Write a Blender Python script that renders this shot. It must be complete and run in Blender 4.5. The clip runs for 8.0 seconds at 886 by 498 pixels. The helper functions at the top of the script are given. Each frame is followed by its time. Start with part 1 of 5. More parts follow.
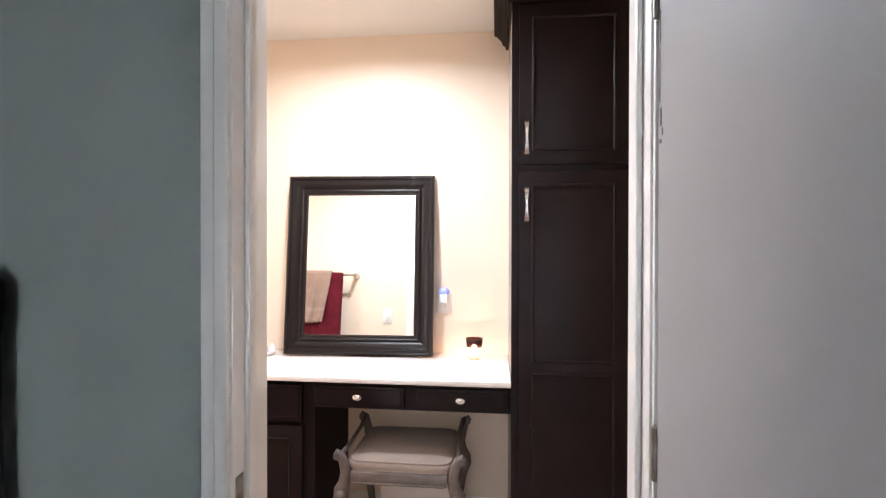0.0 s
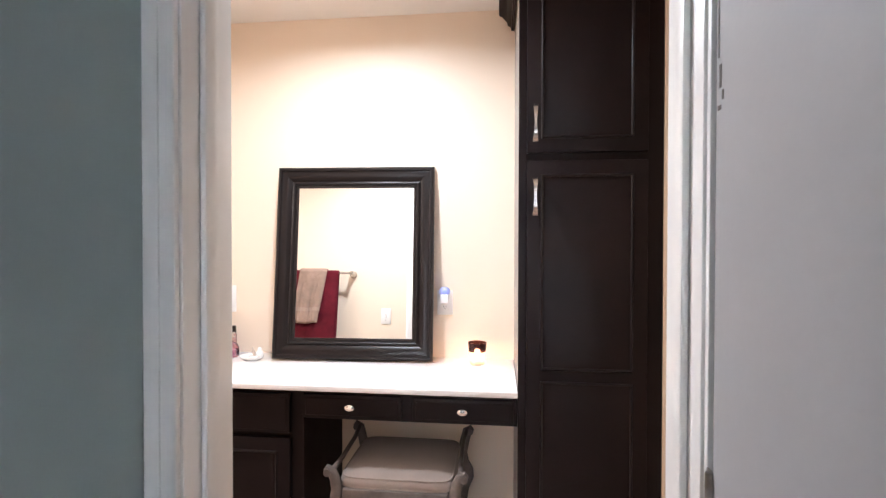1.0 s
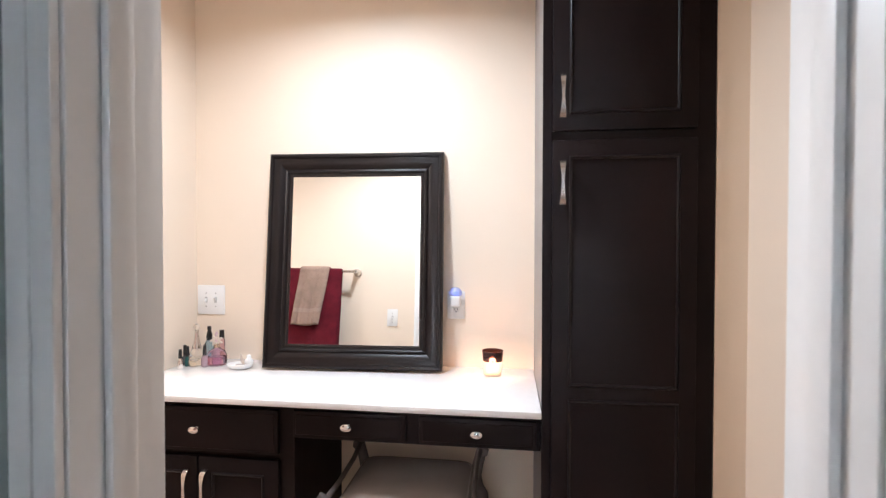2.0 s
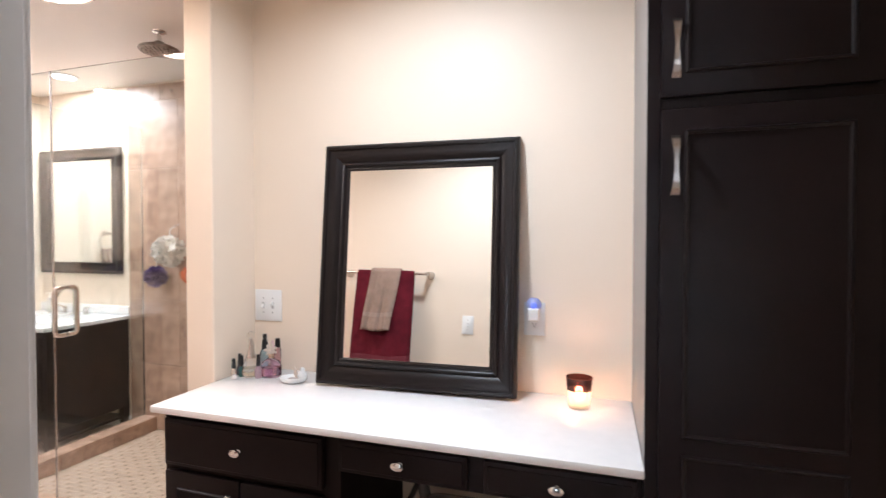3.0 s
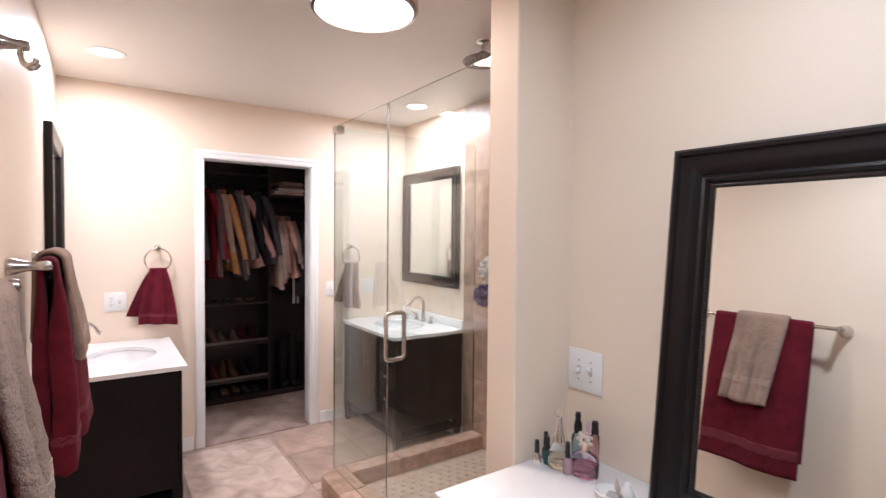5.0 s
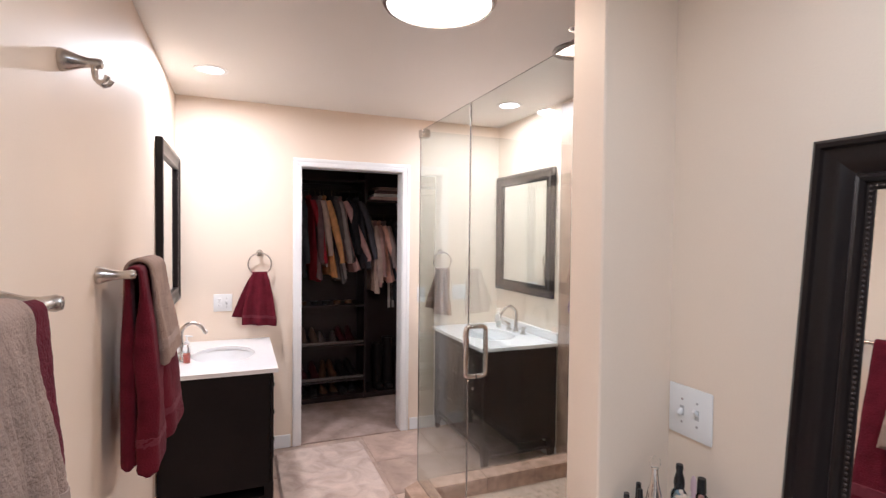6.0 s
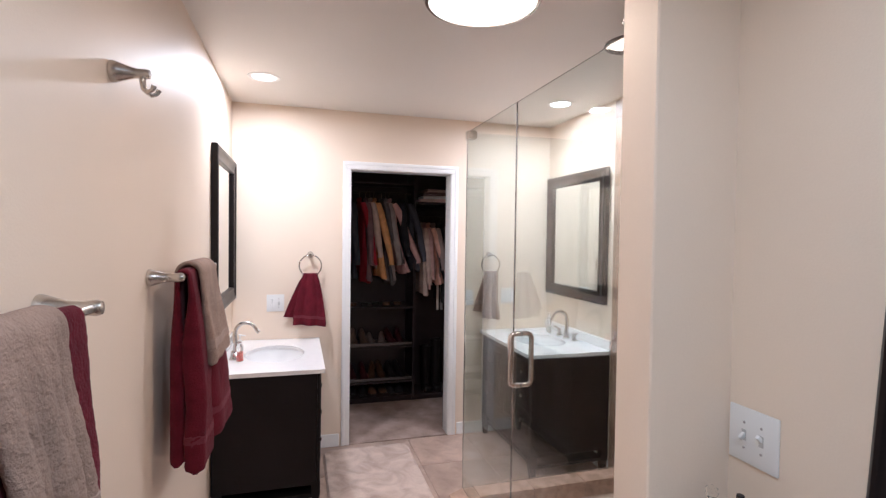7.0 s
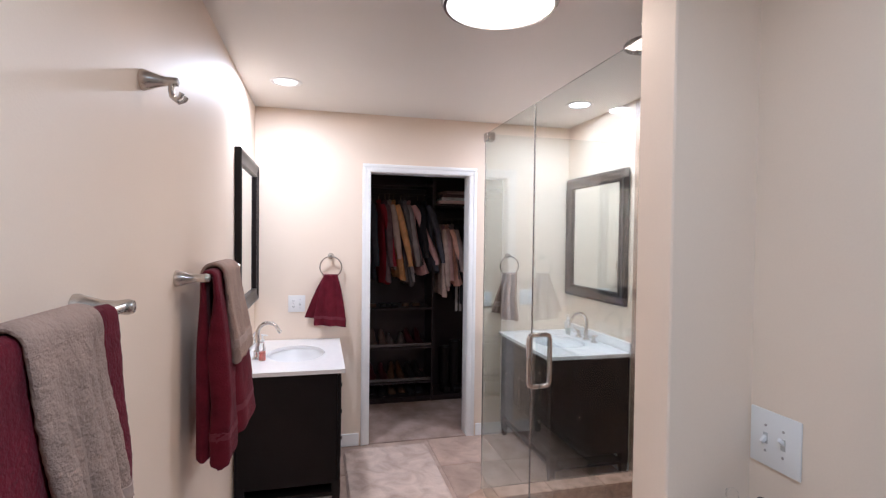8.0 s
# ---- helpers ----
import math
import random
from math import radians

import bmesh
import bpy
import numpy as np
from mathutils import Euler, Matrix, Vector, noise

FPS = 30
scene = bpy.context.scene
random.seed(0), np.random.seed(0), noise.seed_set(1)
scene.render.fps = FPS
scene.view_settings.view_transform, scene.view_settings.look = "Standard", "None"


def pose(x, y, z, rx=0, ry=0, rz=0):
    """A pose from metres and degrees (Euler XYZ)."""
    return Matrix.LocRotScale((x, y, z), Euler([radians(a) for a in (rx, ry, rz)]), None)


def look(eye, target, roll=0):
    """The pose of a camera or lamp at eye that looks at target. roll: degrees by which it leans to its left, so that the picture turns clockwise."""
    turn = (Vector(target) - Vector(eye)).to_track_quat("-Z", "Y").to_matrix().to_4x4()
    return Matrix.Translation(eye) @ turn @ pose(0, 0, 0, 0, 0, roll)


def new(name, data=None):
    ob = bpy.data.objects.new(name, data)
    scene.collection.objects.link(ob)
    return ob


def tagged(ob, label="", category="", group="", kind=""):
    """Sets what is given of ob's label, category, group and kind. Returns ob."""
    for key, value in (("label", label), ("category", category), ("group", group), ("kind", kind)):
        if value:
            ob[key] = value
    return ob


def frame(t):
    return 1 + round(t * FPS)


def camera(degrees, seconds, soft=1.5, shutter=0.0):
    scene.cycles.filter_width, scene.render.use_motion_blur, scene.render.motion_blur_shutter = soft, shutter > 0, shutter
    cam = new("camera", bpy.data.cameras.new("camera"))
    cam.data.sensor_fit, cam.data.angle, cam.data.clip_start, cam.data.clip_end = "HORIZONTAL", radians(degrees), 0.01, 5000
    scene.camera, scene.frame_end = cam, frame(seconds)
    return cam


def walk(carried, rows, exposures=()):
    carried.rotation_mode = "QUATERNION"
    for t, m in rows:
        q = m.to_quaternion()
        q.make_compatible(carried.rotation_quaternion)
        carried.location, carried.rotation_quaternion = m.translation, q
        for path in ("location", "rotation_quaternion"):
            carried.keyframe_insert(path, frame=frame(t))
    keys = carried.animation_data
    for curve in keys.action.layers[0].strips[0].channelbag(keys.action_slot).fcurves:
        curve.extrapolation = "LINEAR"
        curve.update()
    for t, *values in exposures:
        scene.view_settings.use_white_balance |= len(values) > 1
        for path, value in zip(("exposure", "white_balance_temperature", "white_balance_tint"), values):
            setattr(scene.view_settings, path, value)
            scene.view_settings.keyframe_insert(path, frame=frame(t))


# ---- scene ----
cam = camera(83.6, 8.0, 1.3, 0.35)
EXPOSURES = [(0.0, 0.58, 6150, 11), (1.0, 0.50, 6050, 11), (2.5, 0.05, 5800, 8), (3.0, -0.10, 5800, 9), (3.5, -0.40, 5850, 12), (4.0, -0.52, 5800, 13), (5.0, -0.57, 5750, 12), (6.5, -0.74, 5600, 10), (8.0, -0.90, 5280, 9)]
PATH = [
    (0, (0.209, -0.198, 1.372), (-0.008, 1.79, 1.358), 0.1),
    (0.5, (0.206, -0.134, 1.372), (-0.016, 1.853, 1.351), 0.1),
    (1, (0.195, -0.02, 1.371), (-0.029, 1.968, 1.344), 0.1),
    (2.5, (0.158, 0.39, 1.356), (-0.206, 2.356, 1.313), -0.0),
    (3, (0.164, 0.554, 1.369), (-0.443, 2.459, 1.327), -0.0),
    (3.5, (0.121, 0.694, 1.411), (-0.809, 2.464, 1.363), 0.1),
    (4, (0.025, 0.811, 1.463), (-1.212, 2.382, 1.407), 0.3),
    (4.5, (-0.07, 0.929, 1.488), (-1.537, 2.288, 1.434), 0.4),
    (5, (-0.15, 1.071, 1.509), (-1.799, 2.202, 1.455), 0.5),
    (6.5, (-0.26, 1.276, 1.545), (-2.156, 1.913, 1.496), 0.7),
    (7, (-0.27, 1.293, 1.55), (-2.19, 1.849, 1.501), 0.8),
    (7.5, (-0.263, 1.29, 1.552), (-2.197, 1.796, 1.507), 0.8),
    (8, (-0.253, 1.291, 1.55), (-2.193, 1.773, 1.506), 0.7),
]
walk(cam, [(t, look(eye, target, roll)) for t, eye, target, roll in PATH], EXPOSURES)

# ---- world and large lights ----
world = bpy.data.worlds.new("world")
scene.world = world
world.use_nodes = True
sky = world.node_tree.nodes.new("ShaderNodeTexSky")
sky.sky_type, sky.sun_disc = "NISHITA", False
sky.sun_elevation, sky.sun_rotation = radians(38), radians(200)
world.node_tree.links.new(sky.outputs[0], world.node_tree.nodes["Background"].inputs[0])
world.node_tree.nodes["Background"].inputs[1].default_value = 0.12

WARM, COOL = (1.0, 0.95, 0.935), (0.87, 0.935, 1.0)
CEIL = 2.455


def lamp(name, kind, m, power, color, size=0.1, spread=180.0, sy=None):
    d = bpy.data.lights.new(name, kind)
    d.energy, d.color = power, color
    if kind == "AREA":
        d.shape, d.size, d.spread = "DISK", size, radians(spread)
        if sy:
            d.shape, d.size_y = "RECTANGLE", sy
    else:
        d.shadow_soft_size = size
    ob = new(name, d)
    ob.matrix_world = m
    return ob


CANS = [(-3.32, 1.09), (-3.28, 2.98), (-0.42, 1.56)]
POWER = [31, 36, 22.0]
TINT = [WARM, WARM, (0.89, 0.955, 1.0)]
SPREAD = [177, 177, 162]
for (cx, cy), p, sp, tint in zip(CANS, POWER, SPREAD, TINT):
    lamp("recessed_lamp_light", "AREA", pose(cx, cy, CEIL - 0.004), p, tint, 0.13, sp)
lamp("ceiling_lamp_light", "AREA", pose(-1.86, 1.88, 2.318), 13.5, (1.0, 0.74, 0.53), 0.34)
lamp("bedroom_window_light", "AREA", pose(-0.15, -3.98, 1.46, 90, 0, 180), 345, COOL, 0.86, 180, 1.08)
lamp("candle_flame_light", "POINT", pose(0.10, 2.205, 0.880), 0.9, (1.0, 0.44, 0.25), 0.012)

# ---- materials ----


def mat(name, color, rough=0.5, metal=0.0, vary=0.06, scale=6.0, fine=60.0, bump=0.05, dark=None, coat=0.0, sheen=0.0, spec=0.5, rnd=0.0, island=False, warp=0.0):
    """A surface with broad stains and fine grain; dark: the second colour of the stains."""
    m = bpy.data.materials.new(name)
    m.use_nodes = True
    nt = m.node_tree
    n, l = nt.nodes, nt.links
    b = n["Principled BSDF"]
    b.inputs["Roughness"].default_value = rough
    b.inputs["Metallic"].default_value = metal
    b.inputs["Coat Weight"].default_value = coat
    b.inputs["Sheen Weight"].default_value = sheen
    b.inputs["Specular IOR Level"].default_value = spec
    tc = n.new("ShaderNodeTexCoord")
    n1, n2 = n.new("ShaderNodeTexNoise"), n.new("ShaderNodeTexNoise")
    n1.inputs["Scale"].default_value, n1.inputs["Detail"].default_value = scale, 4
    n1.inputs["Distortion"].default_value = warp
    n2.inputs["Scale"].default_value, n2.inputs["Detail"].default_value = fine, 3
    for q in (n1, n2):
        l.new(tc.outputs["Object"], q.inputs["Vector"])
    mix = n.new("ShaderNodeMix")
    mix.data_type = "RGBA"
    d = dark if dark else tuple(c * (1 - 2.2 * vary) for c in color)
    mix.inputs[6].default_value, mix.inputs[7].default_value = (*color, 1), (*d, 1)
    ramp = n.new("ShaderNodeMapRange")
    ramp.inputs[1].default_value, ramp.inputs[2].default_value = 0.35, 0.72
    l.new(n1.outputs[0], ramp.inputs[0])
    l.new(ramp.outputs[0], mix.inputs[0])
    last = mix.outputs[2]
    hsv = n.new("ShaderNodeHueSaturation")
    mr = n.new("ShaderNodeMapRange")
    mr.inputs[3].default_value, mr.inputs[4].default_value = 1 - vary, 1 + vary
    l.new(n2.outputs[0], mr.inputs[0])
    val = mr.outputs[0]
    if rnd:
        if island:
            r = n.new("ShaderNodeNewGeometry").outputs["Random Per Island"]
        else:
            r = n.new("ShaderNodeObjectInfo").outputs["Random"]
        m2, mul = n.new("ShaderNodeMapRange"), n.new("ShaderNodeMath")
        m2.inputs[3].default_value, m2.inputs[4].default_value = 1 - rnd, 1 + rnd
        mul.operation = "MULTIPLY"
        l.new(r, m2.inputs[0])
        l.new(m2.outputs[0], mul.inputs[0])
        l.new(val, mul.inputs[1])
        val = mul.outputs[0]
    l.new(val, hsv.inputs["Value"])
    l.new(last, hsv.inputs["Color"])
    l.new(hsv.outputs[0], b.inputs["Base Color"])
    rr = n.new("ShaderNodeMapRange")
    rr.inputs[3].default_value, rr.inputs[4].default_value = max(rough - 0.06, 0.02), min(rough + 0.06, 1)
    l.new(n1.outputs[0], rr.inputs[0])
    l.new(rr.outputs[0], b.inputs["Roughness"])
    if bump:
        bp = n.new("ShaderNodeBump")
        bp.inputs["Strength"].default_value, bp.inputs["Distance"].default_value = bump, 0.004
        l.new(n2.outputs[0], bp.inputs["Height"])
        l.new(bp.outputs[0], b.inputs["Normal"])
    return m


def glow(name, color, strength):
    m = bpy.data.materials.new(name)
    m.use_nodes = True
    b = m.node_tree.nodes["Principled BSDF"]
    b.inputs["Base Color"].default_value = (*color, 1)
    b.inputs["Emission Color"].default_value = (*color, 1)
    b.inputs["Emission Strength"].default_value = strength
    return m


def clear(name, color, rough=0.0, ior=1.45):
    m = bpy.data.materials.new(name)
    m.use_nodes = True
    b = m.node_tree.nodes["Principled BSDF"]
    b.inputs["Base Color"].default_value = (*color, 1)
    b.inputs["Roughness"].default_value = rough
    b.inputs["IOR"].default_value = ior
    b.inputs["Transmission Weight"].default_value = 1.0
    return m


PAINT = mat("cream_wall_paint", (0.84, 0.70, 0.565), 0.5, vary=0.02, scale=1.4, fine=180, bump=0.10)
CEILPAINT = mat("ceiling_paint", (0.78, 0.74, 0.69), 0.45, vary=0.015, scale=1.0, fine=200, bump=0.12)
SAGE = mat("sage_wall_paint", (0.172, 0.190, 0.178), 0.6, vary=0.02, scale=1.6, fine=180, bump=0.10)
WHITE = mat("white_trim_paint", (0.87, 0.855, 0.84), 0.32, vary=0.02, scale=4, fine=90, bump=0.03, dark=(0.84, 0.82, 0.80))
ESPRESSO = mat("espresso_stained_wood", (0.0125, 0.0075, 0.0072), 0.45, spec=0.08, vary=0.15, scale=5, fine=120, bump=0.05, dark=(0.008, 0.005, 0.0048))
FRAMEWOOD = mat("dark_frame_lacquer", (0.013, 0.009, 0.0085), 0.32, spec=0.22, vary=0.12, scale=8, fine=90, bump=0.03)
CLOSETWOOD = mat("espresso_closet_laminate", (0.034, 0.022, 0.023), 0.35, spec=0.4, vary=0.15, scale=6, fine=110, bump=0.04)
BLACKWOOD = mat("black_brown_wood", (0.0095, 0.0068, 0.0068), 0.40, spec=0.2, vary=0.15, scale=6, fine=110, bump=0.04)
QUARTZ = mat("white_quartz", (0.83, 0.81, 0.805), 0.07, vary=0.008, scale=30, fine=300, bump=0.0, dark=(0.80, 0.78, 0.775))
PORCELAIN = mat("white_porcelain", (0.76, 0.75, 0.745), 0.08, vary=0.01, scale=4, bump=0.0)
NICKEL = mat("brushed_nickel", (0.62, 0.58, 0.54), 0.24, 1.0, vary=0.05, scale=20, fine=300, bump=0.02)
CHROME = mat("polished_chrome", (0.75, 0.74, 0.73), 0.09, 1.0, vary=0.02, scale=10, fine=200, bump=0.0)
STEEL = mat("dull_steel", (0.42, 0.40, 0.38), 0.4, 1.0, vary=0.12, scale=30, fine=200, bump=0.05, dark=(0.2, 0.16, 0.13))
TRAVGROUT = mat("brown_grout", (0.40, 0.285, 0.21), 0.9, vary=0.06, scale=20, fine=200, bump=0.2)
PALEGROUT = mat("pale_grout", (0.46, 0.36, 0.275), 0.9, vary=0.06, scale=20, fine=200, bump=0.2)
BEADWOOD = mat("polished_espresso_bead", (0.010, 0.006, 0.006), 0.30, vary=0.1, scale=6, bump=0.02, spec=0.2)
# white door paint, greyed to stand for the shade on the leaf
SHADEDDOOR = mat("shaded_white_door_paint", (0.375, 0.373, 0.386), 0.55, vary=0.02, scale=2.5, fine=120, bump=0.06, spec=0.3)
SIDEPANEL = mat("taupe_grey_side_panel", (0.25, 0.225, 0.21), 0.42, vary=0.01, scale=3, bump=0.02)
PLASTIC = mat("white_plastic", (0.83, 0.81, 0.79), 0.3, vary=0.01, scale=8, bump=0.0)
DARKSLOT = mat("dark_slot", (0.03, 0.028, 0.027), 0.6, vary=0.1)
TRAV = mat("travertine_tile", (0.48, 0.31, 0.22), 0.30, vary=0.10, scale=13, fine=45, bump=0.10, dark=(0.25, 0.145, 0.10), rnd=0.12)
TRAVCURB = mat("travertine_curb", (0.44, 0.285, 0.205), 0.32, vary=0.14, scale=22, fine=60, bump=0.12, dark=(0.24, 0.145, 0.095), rnd=0.08)
FLOORTILE = mat("beige_floor_tile", (0.50, 0.36, 0.29), 0.30, vary=0.10, scale=7, fine=40, bump=0.06, dark=(0.32, 0.22, 0.17), rnd=0.14, warp=0.8)
GROUT = mat("sand_grout", (0.42, 0.31, 0.25), 0.9, vary=0.06, scale=20, fine=200, bump=0.2)
MOSAIC = mat("cream_mosaic_stone", (0.43, 0.325, 0.245), 0.4, vary=0.06, scale=14, fine=90, bump=0.06, dark=(0.35, 0.255, 0.185), rnd=0.10)
MOSAICDOT = mat("brown_mosaic_dot", (0.22, 0.145, 0.10), 0.4, vary=0.1, scale=14, rnd=0.2)
RUG = mat("beige_plush_rug", (0.64, 0.50, 0.42), 0.95, vary=0.12, scale=5, fine=120, bump=0.9, dark=(0.38, 0.27, 0.215), sheen=0.1, warp=1.4)
CARPET = mat("grey_brown_carpet", (0.42, 0.30, 0.25), 0.97, vary=0.2, scale=6, fine=150, bump=0.9, dark=(0.22, 0.15, 0.12), sheen=0.05)
BURGUNDY = mat("burgundy_terry", (0.125, 0.0105, 0.020), 0.95, vary=0.14, scale=18, fine=160, bump=0.7, dark=(0.088, 0.008, 0.015), spec=0.1, sheen=0.04)
TAUPE = mat("taupe_terry", (0.35, 0.242, 0.192), 0.95, vary=0.09, scale=10, fine=190, bump=0.9, dark=(0.255, 0.18, 0.143), spec=0.1, sheen=0.04)
STRIPTAUPE = mat("taupe_towel_band", (0.36, 0.258, 0.21), 0.8, vary=0.05, scale=9, fine=200, bump=0.2)
STONEWASH = mat("greywashed_wood", (0.125, 0.098, 0.088), 0.55, vary=0.2, scale=14, fine=70, bump=0.25, dark=(0.062, 0.047, 0.042))
LINEN = mat("grey_linen_upholstery", (0.25, 0.19, 0.16), 0.9, vary=0.08, scale=8, fine=400, bump=0.5, sheen=0.2)
MIRROR = mat("mirror_silver", (0.93, 0.94, 0.93), 0.0, 1.0, vary=0.0, scale=2, bump=0.0)
for nd in MIRROR.node_tree.nodes:
    if nd.type == "BSDF_PRINCIPLED":
        for lk in list(nd.inputs["Roughness"].links):
            MIRROR.node_tree.links.remove(lk)
        nd.inputs["Roughness"].default_value = 0.0
GLASS = clear("shower_glass", (0.84, 0.89, 0.882))
CLEARGLASS = clear("bottle_glass", (0.985, 0.98, 0.97), 0.02, 1.14)
DIFFUSER = glow("lit_diffuser", (1.0, 0.93, 0.85), 5.0)
CANGLOW = glow("lit_bulb", (1.0, 0.92, 0.82), 6.0)

# ---- mesh helpers ----


def finish(bm, name, material, smooth=False):
    bmesh.ops.recalc_face_normals(bm, faces=bm.faces)
    me = bpy.data.meshes.new(name)
    bm.to_mesh(me)
    bm.free()
    if material:
        me.materials.append(material)
    if smooth:
        me.polygons.foreach_set("use_smooth", [True] * len(me.polygons))
        me.set_sharp_from_angle(angle=radians(40))
    return me


def part(name, bm, material, parent=None, label="", smooth=True):
    ob = new(name, finish(bm, name, material, smooth))
    if parent:
        ob.parent = parent
    return tagged(ob, label)


def thing(name, x, y, z, label, category, group="", kind="", rz=0):
    ob = new(name)
    ob.empty_display_size = 0.05
    ob.matrix_world = pose(x, y, z, 0, 0, rz)
    return tagged(ob, label, category, group, kind)


def structure(name, bm, material, label, category, smooth=False):
    return tagged(part(name, bm, material, None, "", smooth), label, category, "", "structure")


def box(x0, x1, y0, y1, z0, z1, bevel=0.0, seg=1, bm=None):
    bm2 = bmesh.new()
    bmesh.ops.create_cube(bm2, size=1, matrix=Matrix.Translation(((x0 + x1) / 2, (y0 + y1) / 2, (z0 + z1) / 2)) @ Matrix.Diagonal((abs(x1 - x0), abs(y1 - y0), abs(z1 - z0), 1)))
    if bevel:
        bmesh.ops.bevel(bm2, geom=list(bm2.edges), offset=bevel, segments=seg, affect="EDGES", profile=0.5)
    if bm is None:
        return bm2
    return join(bm, bm2)


def join(bm, other, m=None):
    me = bpy.data.meshes.new("tmp")
    if m is not None:
        other.transform(m)
    other.to_mesh(me)
    other.free()
    bm.from_mesh(me)
    bpy.data.meshes.remove(me)
    return bm


def lathe(profile, n=24, sx=1.0, sy=1.0):
    """A turned body from (radius, z) pairs."""
    bm = bmesh.new()
    rings = []
    for r, z in profile:
        if r < 1e-5:
            rings.append([bm.verts.new((0, 0, z))])
        else:
            rings.append([bm.verts.new((r * sx * math.cos(2 * math.pi * i / n), r * sy * math.sin(2 * math.pi * i / n), z)) for i in range(n)])
    for a, b in zip(rings, rings[1:]):
        for i in range(n):
            j = (i + 1) % n
            if len(a) == 1 and len(b) > 1:
                bm.faces.new((a[0], b[i], b[j]))
            elif len(b) == 1 and len(a) > 1:
                bm.faces.new((a[i], a[j], b[0]))
            elif len(a) > 1:
                bm.faces.new((a[i], a[j], b[j], b[i]))
    return bm


def tube(points, radius, n=10, closed=False):
    """A round bar through points; radius: one number, or one for each point."""
    bm = bmesh.new()
    pts = [Vector(p) for p in points]
    k = len(pts)
    rad = radius if isinstance(radius, (list, tuple)) else [radius] * k
    rings, up = [], None
    for i, p in enumerate(pts):
        a = pts[i - 1] if (i or closed) else pts[i]
        b = pts[(i + 1) % k] if (i < k - 1 or closed) else pts[i]
        d = (b - a).normalized()
        if up is None:
            up = d.orthogonal().normalized()
        up = (up - d * up.dot(d)).normalized()
        side = d.cross(up)
        rings.append([bm.verts.new(p + (up * math.cos(2 * math.pi * j / n) + side * math.sin(2 * math.pi * j / n)) * rad[i]) for j in range(n)])
    for i in range(k if closed else k - 1):
        a, b = rings[i], rings[(i + 1) % k]
        for j in range(n):
            bm.faces.new((a[j], a[(j + 1) % n], b[(j + 1) % n], b[j]))
    if not closed:
        bm.faces.new(rings[0][::-1])
        bm.faces.new(rings[-1])
    return bm


def arc(cx, cy, r, a0, a1, n):
    return [(cx + r * math.cos(radians(a0 + (a1 - a0) * i / n)), cy + r * math.sin(radians(a0 + (a1 - a0) * i / n))) for i in range(n + 1)]


def frame_sides(x0, x1, z0, z1, profile):
    """Four mitred sides of a picture frame in the x-z plane, facing -y. profile: (inward offset, -y height) pairs from the outer back edge to the inner."""
    cor = [(x0, z0, 1, 1), (x1, z0, -1, 1), (x1, z1, -1, -1), (x0, z1, 1, -1)]
    out = []
    for k in range(4):
        bm = bmesh.new()
        ends = []
        for cx, cz, sx, sz in (cor[k], cor[(k + 1) % 4]):
            ends.append([bm.verts.new((cx + sx * o, -h, cz + sz * o)) for o, h in profile])
        a, b = ends
        for i in range(len(profile)):
            j = (i + 1) % len(profile)
            bm.faces.new((a[i], a[j], b[j], b[i]))
        bm.faces.new(a[::-1])
        bm.faces.new(b)
        out.append(bm)
    return out


def wall_with_hole(axis, at0, at1, u0, u1, z0, z1, holes):
    """A thick wall; axis 'x' runs along x with y from at0 to at1. holes: (u0, u1, z0, z1)."""
    us = sorted({u0, u1, *[h[0] for h in holes], *[h[1] for h in holes]})
    zs = sorted({z0, z1, *[h[2] for h in holes], *[h[3] for h in holes]})
    bm = bmesh.new()

    def solid(i, k):
        if i < 0 or k < 0 or i >= len(us) - 1 or k >= len(zs) - 1:
            return False
        cu, cz = (us[i] + us[i + 1]) / 2, (zs[k] + zs[k + 1]) / 2
        return not any(h[0] < cu < h[1] and h[2] < cz < h[3] for h in holes)

    cache = {}

    def v(u, a, z):
        key = (u, a, z)
        if key not in cache:
            cache[key] = bm.verts.new((u, a, z) if axis == "x" else (a, u, z))
        return cache[key]

    for i in range(len(us) - 1):
        for k in range(len(zs) - 1):
            if not solid(i, k):
                continue
            ua, ub, za, zb = us[i], us[i + 1], zs[k], zs[k + 1]
            for a in (at0, at1):
                bm.faces.new([v(ua, a, za), v(ub, a, za), v(ub, a, zb), v(ua, a, zb)])
            for di, dk, q in ((-1, 0, ((ua, za), (ua, zb))), (1, 0, ((ub, za), (ub, zb))), (0, -1, ((ua, za), (ub, za))), (0, 1, ((ua, zb), (ub, zb)))):
                if not solid(i + di, k + dk):
                    (p, r), (s, t) = q
                    bm.faces.new([v(p, at0, r), v(s, at0, t), v(s, at1, t), v(p, at1, r)])
    return bm


# ---- the plan ----
ENTRY0, ENTRY1 = 0.700, 0.845      # entry wall, bedroom and bathroom faces
BACK, NORTH = 2.322, 3.265         # make-up alcove's back wall, shower and sink back wall
FAR, CLOSET = -3.95, -5.15         # far wall with the closet opening
STUBX0, STUBX1, STUBY = -1.375, -1.243, 2.085
RIGHT = 0.875
DX0, DX1, DTOP = -0.294, 0.474, 2.06   # entry door opening
CY0, CY1, CTOP = 1.655, 2.410, 2.03    # closet opening

